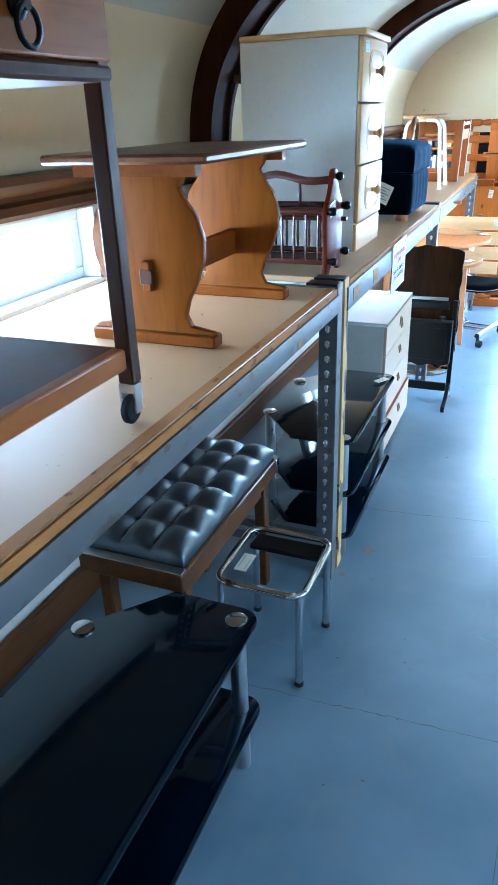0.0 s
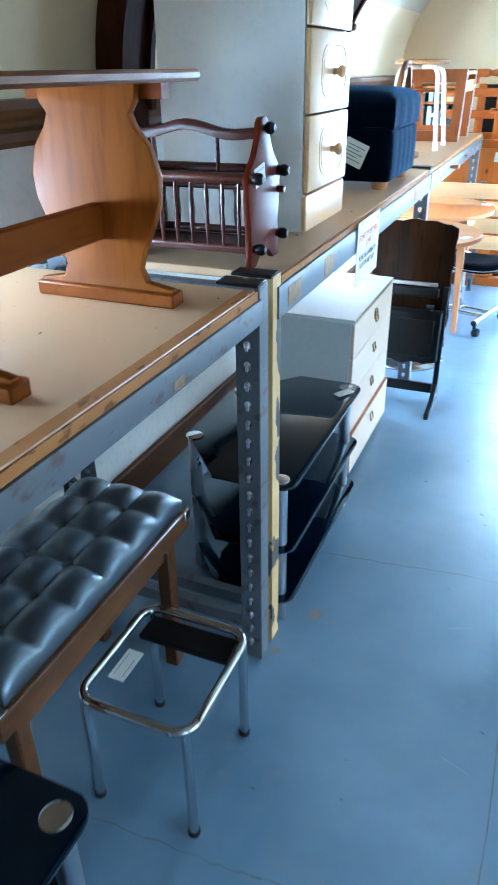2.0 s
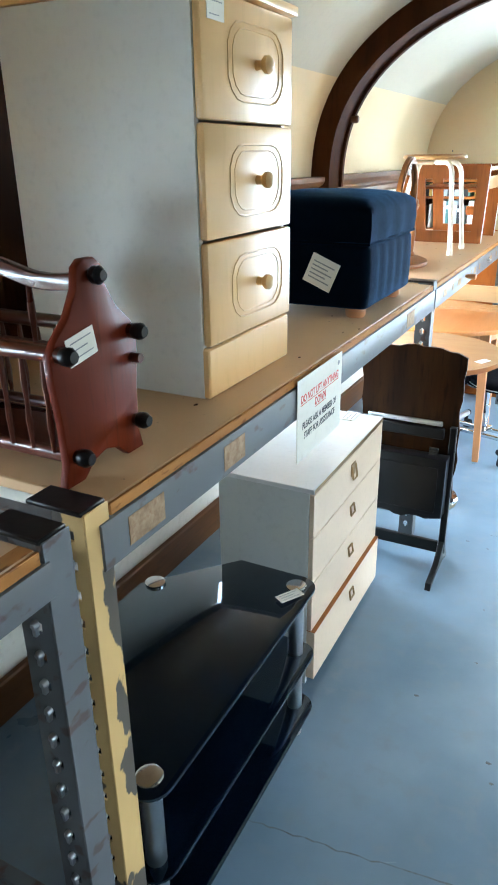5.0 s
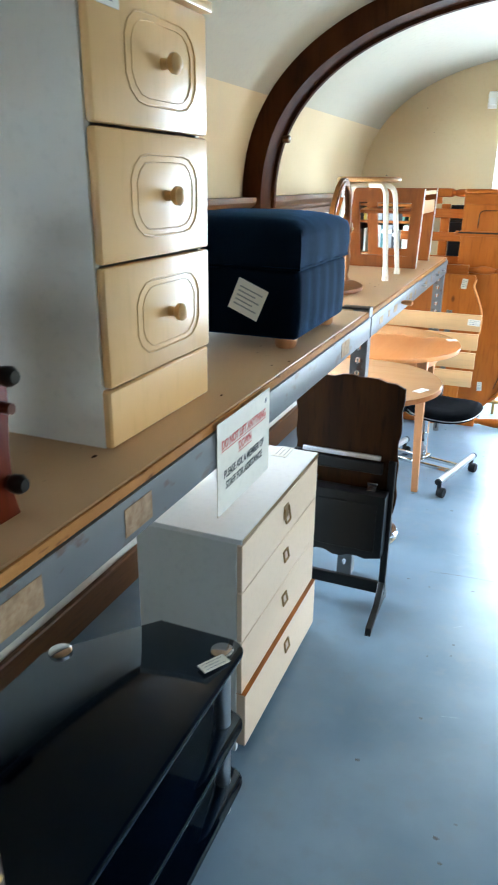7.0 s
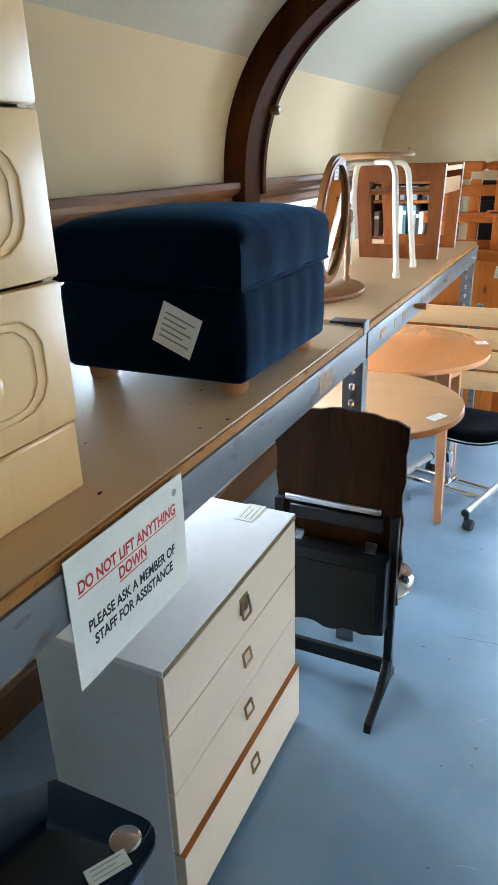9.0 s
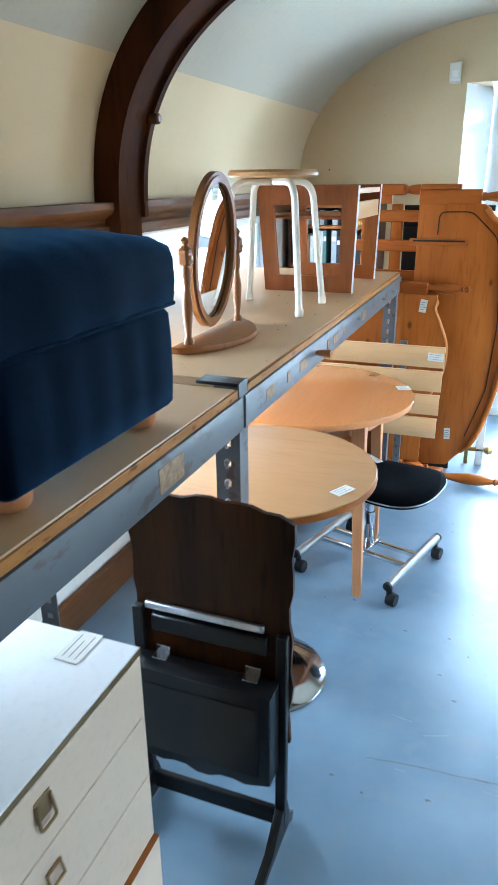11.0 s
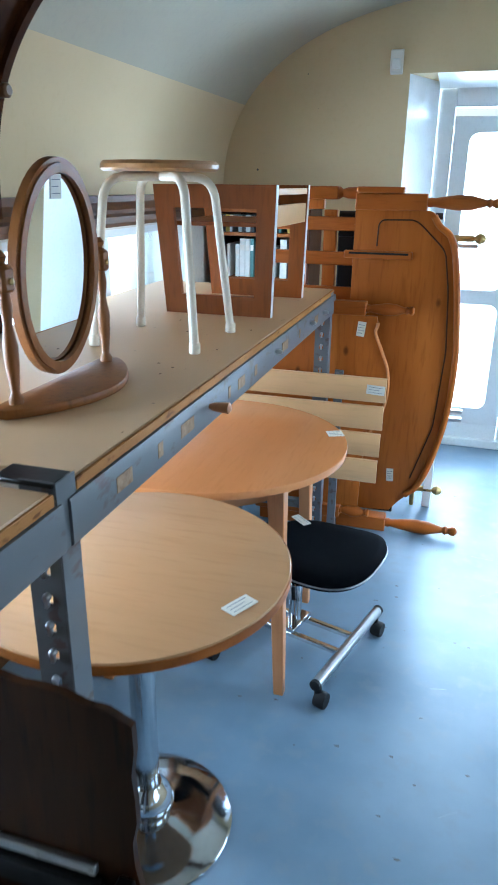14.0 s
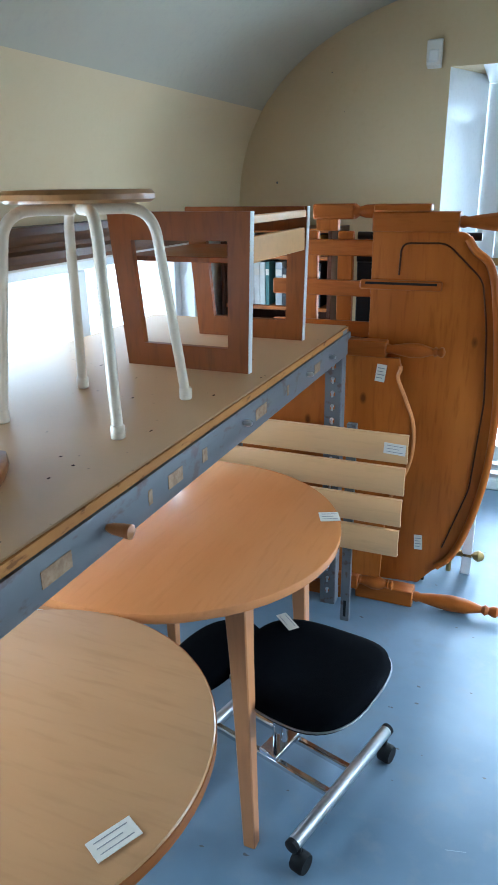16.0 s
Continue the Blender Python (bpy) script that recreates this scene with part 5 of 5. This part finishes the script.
def half_round_table():
    t = thing("half_round_table", (-0.1, 6.6, 0), "beech half-round dining table with tapered legs", "table")
    cx, cy, r = -0.245, 6.585, 0.0
    n = 26
    curve = [(-0.20 + 0.435 * math.sin(math.pi * i / n), 6.585 - 0.425 * math.cos(math.pi * i / n)) for i in range(n + 1)]
    outline = [(-0.47, 6.16), *curve, (-0.47, 7.01)]
    top = part("tabletop", prism(bmesh.new(), outline, "z", 0.708, 0.731, 0.003), M_BEECH, t)
    for x, y, dx, dy in ((0.09, 6.345, 0.02, -0.01), (0.06, 6.84, 0.015, 0.015), (-0.43, 6.24, 0, 0), (-0.43, 6.93, 0, 0)):
        bm = bmesh.new()
        rings = []
        for z, s, f in ((0, 0.016, 1.0), (0.55, 0.022, 0.0), (0.707, 0.026, -0.3)):
            rings.append([bm.verts.new((x + a * s + dx * f, y + b * s + dy * f, z)) for a, b in ((-1, -1), (1, -1), (1, 1), (-1, 1))])
        for p, q in zip(rings, rings[1:]):
            for k in range(4):
                bm.faces.new((p[k], p[(k + 1) % 4], q[(k + 1) % 4], q[k]))
        bm.faces.new(rings[0][::-1])
        bm.faces.new(rings[-1])
        bmesh.ops.recalc_face_normals(bm, faces=bm.faces[:])
        bmesh.ops.bevel(bm, geom=bm.edges[:], offset=0.003, segments=1, affect="EDGES")
        part("leg", bm, M_LEG, t)
    inner = [(x * 0.74 - 0.05, 6.585 + (y - 6.585) * 0.78) for x, y in curve]
    part("apron", ring_prism(bmesh.new(), inner + [(-0.42, 6.95), (-0.42, 6.22)], [(x - 0.018, 6.585 + (y - 6.585) * 0.95) for x, y in inner] + [(-0.40, 6.93), (-0.40, 6.24)], "z", 0.64, 0.7075), M_LEG, t)
    price_label(top, facing((0.172, 6.748, 0.7313), (0.9, 0.4, 0), (-0.4, 0.9, 0)), 0.052, 0.05, 3)
    return t


def swivel_chair(cx, cy, turn, ticket):
    """A black upholstered chair pad on a twin-rail chrome base with castors, built about its own middle."""
    t = thing("castor_chair", (cx, cy, 0), "black upholstered chair pad on a chrome base with castors" , "chair")
    m = pose(cx, cy, 0, 0, 0, turn)
    ms = pose(cx + 0.095, cy - 0.055, -0.046, 0, 0, turn + 4)
    bm = bmesh.new()
    n = 44
    rows = []
    for z, g in ((0.43, 0.80), (0.436, 0.97), (0.452, 1.0), (0.470, 0.97), (0.482, 0.86), (0.487, 0.6), (0.486, 0.25)):
        row = []
        for i in range(n):
            a = 2 * math.pi * i / n
            c, s = math.cos(a), math.sin(a)
            u = 0.185 * math.copysign(abs(c) ** 0.72, c)
            v = 0.185 * math.copysign(abs(s) ** 0.72, s) * (1 + 0.10 * c)
            dip = -0.014 * (1 - g) + 0.018 * (u / 0.185) ** 2 * g
            row.append(bm.verts.new((u * g, v * g, z + dip)))
        rows.append(row)
    for p, q in zip(rows, rows[1:]):
        for i in range(n):
            bm.faces.new((p[i], p[(i + 1) % n], q[(i + 1) % n], q[i]))
    bm.faces.new(rows[0][::-1])
    bm.faces.new(rows[-1])
    bmesh.ops.recalc_face_normals(bm, faces=bm.faces[:])
    seat = part("seat", turned(bm, ms), M_BLACKFAB, t, "black fabric seat pad", 60)
    lip = [(0.186 * math.copysign(abs(math.cos(a)) ** 0.72, math.cos(a)), 0.186 * math.copysign(abs(math.sin(a)) ** 0.72, math.sin(a)) * (1 + 0.10 * math.cos(a)), 0.449 + 0.017 * abs(math.cos(a)) ** 1.44) for a in np.linspace(0, 2 * math.pi, 44, endpoint=False)]
    part("piping", turned(tube(bmesh.new(), lip, 0.0025, 6, True), ms), M_BRUSHED, seat, "pale edge piping")
    part("seat_post", turned(lathe(bmesh.new(), [(0.022, 0.10), (0.022, 0.25), (0.016, 0.25), (0.016, 0.368)], Matrix.Identity(4), 18), m), M_CHROME, t)
    part("seat_plate", turned(boxes((-0.05, 0.12, -0.06, 0.06, 0.369, 0.383, 0.003)), m), M_DARKFRAME, t)
    part("lever", turned(tube(bmesh.new(), [(0, -0.02, 0.24), (0.02, -0.05, 0.22)], 0.007, 8), m), M_DARKFRAME, t)
    for y in (-0.05, 0.05):
        part("base_rail", turned(boxes((-0.20, 0.20, y - 0.010, y + 0.010, 0.075, 0.095, 0.004)), m), M_CHROME, t)
    part("hub", turned(boxes((-0.03, 0.03, -0.062, 0.062, 0.094, 0.112, 0.004)), m), M_CHROME, t)
    for x in (-0.205, 0.205):
        bar = part("end_bar", turned(tube(bmesh.new(), [(x, -0.235, 0.088), (x, 0.235, 0.088)], 0.017, 16), m), M_BRUSHED, t)
        for y in (-0.215, 0.215):
            part("castor", turned(lathe(bmesh.new(), [(0.008, -0.018), (0.024, -0.018), (0.027, -0.012), (0.027, 0.012), (0.024, 0.018), (0.008, 0.018)], facing((x + 0.012, y, 0.027), (0, 0, 1), (0, 1, 0)), 20), m), M_RUBBER, bar, "black twin-wheel castor")
            part("castor_stem", turned(lathe(bmesh.new(), [(0.012, 0.03), (0.012, 0.080)], pose(x, y, 0), 10), m), M_DARKFRAME, bar)
            part("end_cap", turned(lathe(bmesh.new(), [(0.0175, 0), (0.0175, 0.012), (0.010, 0.016)], facing((x, 0.228 if y > 0 else -0.228, 0.088), (1, 0, 0), (0, 0, -1 if y > 0 else 1)), 16), m), M_RUBBER, bar)
    bm = bmesh.new()
    rows = []
    for z, g in ((0.0, 0.8), (0.008, 0.97), (0.022, 1.0), (0.036, 0.96), (0.046, 0.75), (0.05, 0.3)):
        rows.append([bm.verts.new((0.12 * g * math.copysign(abs(math.cos(a)) ** 0.7, math.cos(a)), 0.15 * g * math.copysign(abs(math.sin(a)) ** 0.7, math.sin(a)), z)) for a in np.linspace(0, 2 * math.pi, 36, endpoint=False)])
    for p, q in zip(rows, rows[1:]):
        for i in range(36):
            bm.faces.new((p[i], p[(i + 1) % 36], q[(i + 1) % 36], q[i]))
    bm.faces.new(rows[0][::-1])
    bm.faces.new(rows[-1])
    bmesh.ops.recalc_face_normals(bm, faces=bm.faces[:])
    back = part("backrest", turned(bm, pose(cx - 0.17, cy - 0.07, 0.37, 6, -18, turn)), M_BLACKFAB, t, "folded-down black backrest pad", 60)
    part("backrest_bar", turned(tube(bmesh.new(), arc_path([(0.0, 0.0, 0.335), (-0.12, 0.02, 0.33), (-0.20, 0.03, 0.40)], 0.04, 5), 0.009, 10), m), M_CHROME, back)
    if ticket:
        price_label(seat, ms @ facing((-0.125, 0.10, 0.4955), (0.85, -0.5, 0.0), (0.5, 0.85, 0)), 0.075, 0.03, 2)
    return t


def slatted_base():
    t = thing("slatted_bench", (0.0, 7.34, 0), "curved pale beech slats on grey steel legs", "slatted bench")
    y = 7.335
    for k in range(4):
        z0 = 0.675 - 0.118 * k
        bm = bmesh.new()
        n = 8
        f = [(y - 0.012 - 0.009 * math.sin(math.pi * i / n), z0 + 0.10 * i / n) for i in range(n + 1)]
        prism(bm, f + [(a + 0.014, b) for a, b in f[::-1]], "x", -0.47 + 0.005 * k, 0.284 - 0.004 * k, 0.0015)
        s = part("slat", bm, M_BEECHPALE, t)
        if k == 0:
            price_label(s, facing((0.245, y - 0.0355, z0 + 0.058), (1, 0, -0.05), (0.05, 0, 1)), 0.072, 0.038, 3)
    for x in (0.07, -0.36):
        leg = part("leg", boxes((x, x + 0.034, y + 0.004, y + 0.024, 0.0, 0.79, 0.002)), M_STEEL, t)
        part("slot", boxes((x + 0.012, x + 0.022, y + 0.0030, y + 0.0038, 0.02, 0.09)), M_DARKHOLE, leg)
    return t


def post_along(bm, x_sq0, x_sq1, x_end, y, z, s=0.032):
    """A bed post lying along x: square block, then turnings and a finial at x_end."""
    box(bm, x_sq0, x_sq1, y - s, y + s, z - s, z + s, 0.004)
    L = x_end - x_sq1
    prof = [(s * 0.55, 0.0), (s * 0.62, 0.04), (s * 0.5, 0.08), (s * 0.7, 0.22), (s * 0.92, 0.42), (s * 0.86, 0.60), (s * 0.5, 0.76), (s * 0.38, 0.80), (s * 0.62, 0.84), (s * 0.4, 0.88), (s * 0.62, 0.93), (s * 0.6, 0.97), (s * 0.25, 1.0)]
    lathe(bm, [(r, h * L) for r, h in prof], facing((x_sq1, y, z), (0, 1, 0), (0, 0, 1)), 18)


def smooth_line(pts, n=8):
    """A smooth line through a few points."""
    out = []
    P = [pts[0], *pts, pts[-1]]
    for a, b, c, d in zip(P, P[1:], P[2:], P[3:]):
        for k in range(n):
            t = k / n
            out.append(tuple(0.5 * (2 * b[i] + (c[i] - a[i]) * t + (2 * a[i] - 5 * b[i] + 4 * c[i] - d[i]) * t * t + (3 * b[i] - a[i] - 3 * c[i] + d[i]) * t ** 3) for i in (0, 1)))
    return out + [pts[-1]]


def tall_headboard():
    t = thing("pine_headboard", (0.25, 7.57, 0), "large antique pine headboard standing on its side", "headboard")
    y = 7.56
    curve = smooth_line([(0.33, 1.405), (0.39, 1.40), (0.425, 1.355), (0.475, 1.31), (0.505, 1.20), (0.53, 1.0), (0.543, 0.80), (0.53, 0.56), (0.485, 0.35), (0.44, 0.235), (0.40, 0.19), (0.36, 0.15), (0.32, 0.10)])
    body = [(0.085, 0.085), (0.085, 1.41)]
    part("panel", prism(bmesh.new(), body + curve, "y", y - 0.012, y + 0.012, 0.002), M_BEDPINE, t, "figured honey-brown pine panel")
    inner = [(0.085 + (x - 0.085) * 0.985, 0.75 + (z - 0.75) * 0.99) for x, z in curve[10:-14]]
    bead = [(x - 0.0, y - 0.016, z) for x, z in inner]
    part("edge_moulding", tube(bmesh.new(), bead, 0.013, 10), M_BEDPINE, t, "rounded edge moulding")
    part("inner_groove", tube(bmesh.new(), arc_path([(0.18, y - 0.0125, 1.265), (0.183, y - 0.0125, 1.368), (0.33, y - 0.0125, 1.37), (0.40, y - 0.0125, 1.305), (0.452, y - 0.0125, 1.255), (0.478, y - 0.0125, 1.10), (0.495, y - 0.0125, 0.85), (0.475, y - 0.0125, 0.52), (0.40, y - 0.0125, 0.27)], 0.03, 5), 0.003, 8), M_TROLLEY, t, "dark inset groove line")
    bm = bmesh.new()
    post_along(bm, 0.085, 0.365, 0.64, y, 1.436)
    part("post", bm, M_BEDPINEX, t)
    bm = bmesh.new()
    post_along(bm, 0.085, 0.31, 0.63, y - 0.01, 0.035, 0.034)
    part("post", bm, M_BEDPINEX, t)
    part("post_block", boxes((0.09, 0.275, y - 0.045, y + 0.02, 1.4685, 1.492, 0.005)), M_BEDPINEX, t)
    for z in (1.232, 0.215, 0.165):
        part("batten", boxes((0.05, 0.325 if z > 1 else 0.17, y - 0.030, y - 0.0125, z - 0.016, z + 0.016, 0.004)), M_BEDPINEX, t)
    part("slot", boxes((0.07, 0.31, y - 0.0315, y - 0.0302, 1.234, 1.242)), M_DARKHOLE, t)
    for z in (1.345, 0.155):
        part("bolt", boxes((0.435 if z > 1 else 0.385, 0.46 if z > 1 else 0.41, y - 0.01, y + 0.012, z - 0.115 if z > 1 else z + 0.04, z - 0.10 if z > 1 else z + 0.065, 0.002)), M_DARKFRAME, t)
    price_label(t, facing((0.312, y - 0.0125, 0.275), (1, 0, 0.06), (-0.06, 0, 1)), 0.03, 0.06, 4)
    return t


def low_footboard():
    t = thing("pine_footboard", (0.0, 7.5, 0), "antique pine footboard on its side with an S-shaped edge", "footboard")
    y = 7.505
    curve = smooth_line([(0.205, 0.99), (0.212, 0.955), (0.205, 0.92), (0.235, 0.85), (0.268, 0.76), (0.272, 0.66), (0.252, 0.57), (0.215, 0.49), (0.19, 0.40), (0.18, 0.12)])
    part("panel", prism(bmesh.new(), [(-0.42, 0.12), (-0.42, 0.99)] + curve, "y", y - 0.010, y + 0.010, 0.002), M_BEDPINE, t)
    # bead takes a paler wood than the panel to paint in its edge highlight
    part("edge_bead", tube(bmesh.new(), [(x, y - 0.008, z) for x, z in curve[6:-10]], 0.007, 8), M_BEECH, t, "edge moulding in pale beech, coloured as a highlight")
    bm = bmesh.new()
    post_along(bm, -0.30, 0.16, 0.355, y, 1.02, 0.028)
    part("post", bm, M_BEDPINEX, t)
    bm = bmesh.new()
    post_along(bm, -0.30, 0.10, 0.235, y, 0.09, 0.03)
    part("post", bm, M_BEDPINEX, t)
    part("rest", boxes((-0.28, 0.06, y - 0.02, y + 0.02, 0.0, 0.0598, 0.004)), M_BEDPINEX, t)
    price_label(t, facing((0.145, y - 0.0105, 0.935), (1, 0, -0.12), (0.12, 0, 1)), 0.034, 0.062, 4)
    return t


def bed_side_frame():
    t = thing("pine_bed_frame", (-0.05, 7.66, 0), "dismantled pine bed frame with cross slats", "bed frame")
    y = 7.64
    for x, w in ((-0.205, 0.07), (-0.06, 0.055)):
        part("stile", boxes((x, x + w, y - 0.015, y + 0.015, 0.0, 1.40, 0.004)), M_BEDPINE, t)
    for z in (1.345, 1.205, 1.06, 0.9):
        part("slat", boxes((-0.30, 0.15, y - 0.032, y - 0.0155, z - 0.028, z + 0.028, 0.004)), M_BEDPINEX, t)
    bm = bmesh.new()
    box(bm, -0.15, 0.0, y - 0.035, y + 0.02, 1.44, 1.492, 0.006)
    lathe(bm, [(0.026, 0), (0.016, 0.015), (0.022, 0.035), (0.024, 0.07), (0.015, 0.085), (0.026, 0.10)], facing((0.0, y - 0.005, 1.466), (0, 1, 0), (0, 0, 1)), 16)
    part("top_rail", bm, M_BEDPINEX, t)
    part("rail_block", boxes((-0.14, -0.06, y - 0.02, y + 0.012, 1.401, 1.4398, 0.003)), M_BEDPINE, t)
    dark = thing("folded_bed_base", (0.02, 7.74, 0), "dark folded metal bed base behind the pine frames", "bed base")
    part("mesh_panel", boxes((-0.035, 0.30, 7.735, 7.75, 0.0, 1.38, 0.004)), M_DARKFRAME, dark)
    for z in (1.38, 1.30, 0.6):
        part("tube", tube(bmesh.new(), [(-0.03, 7.72, z), (0.40, 7.72, z)], 0.014, 10), M_DARKFRAME, dark)
    return t


def bookcase():
    t = thing("bookcase", (-0.55, 8.28, 0), "dark wooden bookcase filled with upright and stacked books", "bookcase")
    x0, x1, y0, y1, z1 = -0.78, -0.25, 8.14, 8.43, 1.38
    for x in (x0, x1 - 0.018):
        part("side", boxes((x, x + 0.018, y0, y1, 0, z1, 0.002)), M_TROLLEY, t)
    part("back", boxes((x0 + 0.019, x1 - 0.019, y1 - 0.008, y1 - 0.001, 0.02, z1 - 0.02)), M_TROLLEY, t)
    shelves = (0.06, 0.40, 0.72, 1.02, 1.245, z1 - 0.019)
    for z in shelves:
        part("shelf", boxes((x0 + 0.019, x1 - 0.019, y0 + 0.004, y1 - 0.009, z, z + 0.018, 0.002)), M_TRAYEDGE, t)
    pick = random.Random(21)
    for z, zt in zip(shelves, shelves[1:]):
        x = x0 + 0.024
        while x < x1 - 0.06:
            w, h, d = pick.uniform(0.014, 0.036), min(pick.uniform(0.15, 0.21), zt - z - 0.03), pick.uniform(0.12, 0.18)
            book = tagged(new("book", shape_data("book", boxes((x, x + w, y0 + 0.02, y0 + 0.02 + d, z + 0.0185, z + 0.018 + h, 0.0015)), pick.choice(M_COVERS), 40)), "upright hardback book with a plain spine on the bookcase shelf", "book", "books in the bookcase")
            part("spine_band", boxes((x + 0.002, x + w - 0.002, y0 + 0.0192, y0 + 0.0199, z + 0.02 + h * 0.68, z + 0.02 + h * 0.82)), M_LABEL, book)
            x += w + pick.choice((0.001, 0.001, 0.002, 0.03))
    return t


def brass_bedstead():
    t = thing("brass_bedstead", (0.5, 7.85, 0), "brass bedstead end with ball knobs, partly hidden", "bedstead")
    y = 7.86
    for z, xe in ((1.285, 0.56), (0.09, 0.50)):
        r = part("rail", tube(bmesh.new(), [(0.15, y, z), (xe, y, z)], 0.014, 12), M_BRASS, t)
        part("ball_knob", lathe(bmesh.new(), [(0.006, 0), (0.018, 0.010), (0.024, 0.026), (0.017, 0.043), (0.006, 0.05)], facing((xe, y, z), (0, 1, 0), (0, 0, 1)), 18), M_BRASS, r, "polished brass ball knob")
    for x in (0.30, 0.41):
        part("spindle", tube(bmesh.new(), [(x, y, 0.0), (x, y, 1.30)], 0.011, 10), M_BRASS, t)
    for x1, z in ((0.58, 1.247), (0.60, 0.50), (0.60, 0.46)):
        part("side_bracket", boxes((0.50, x1, y - 0.02, y + 0.02, z, z + 0.015, 0.002)), M_BRUSHED, t)
    part("white_post", boxes((0.46, 0.50, y - 0.012, y + 0.012, 0.0, 1.27, 0.004)), M_WHITE, t)
    return t


folding_seat()
bookcase()
pedestal_table()
half_round_table().location.x -= 0.008
swivel_chair(0.09, 6.58, -16, True)
slatted_base().location.x -= 0.02
tall_headboard().location.x -= 0.022
low_footboard().location.x -= 0.02
bed_side_frame().location.x -= 0.02
brass_bedstead().location.x -= 0.027
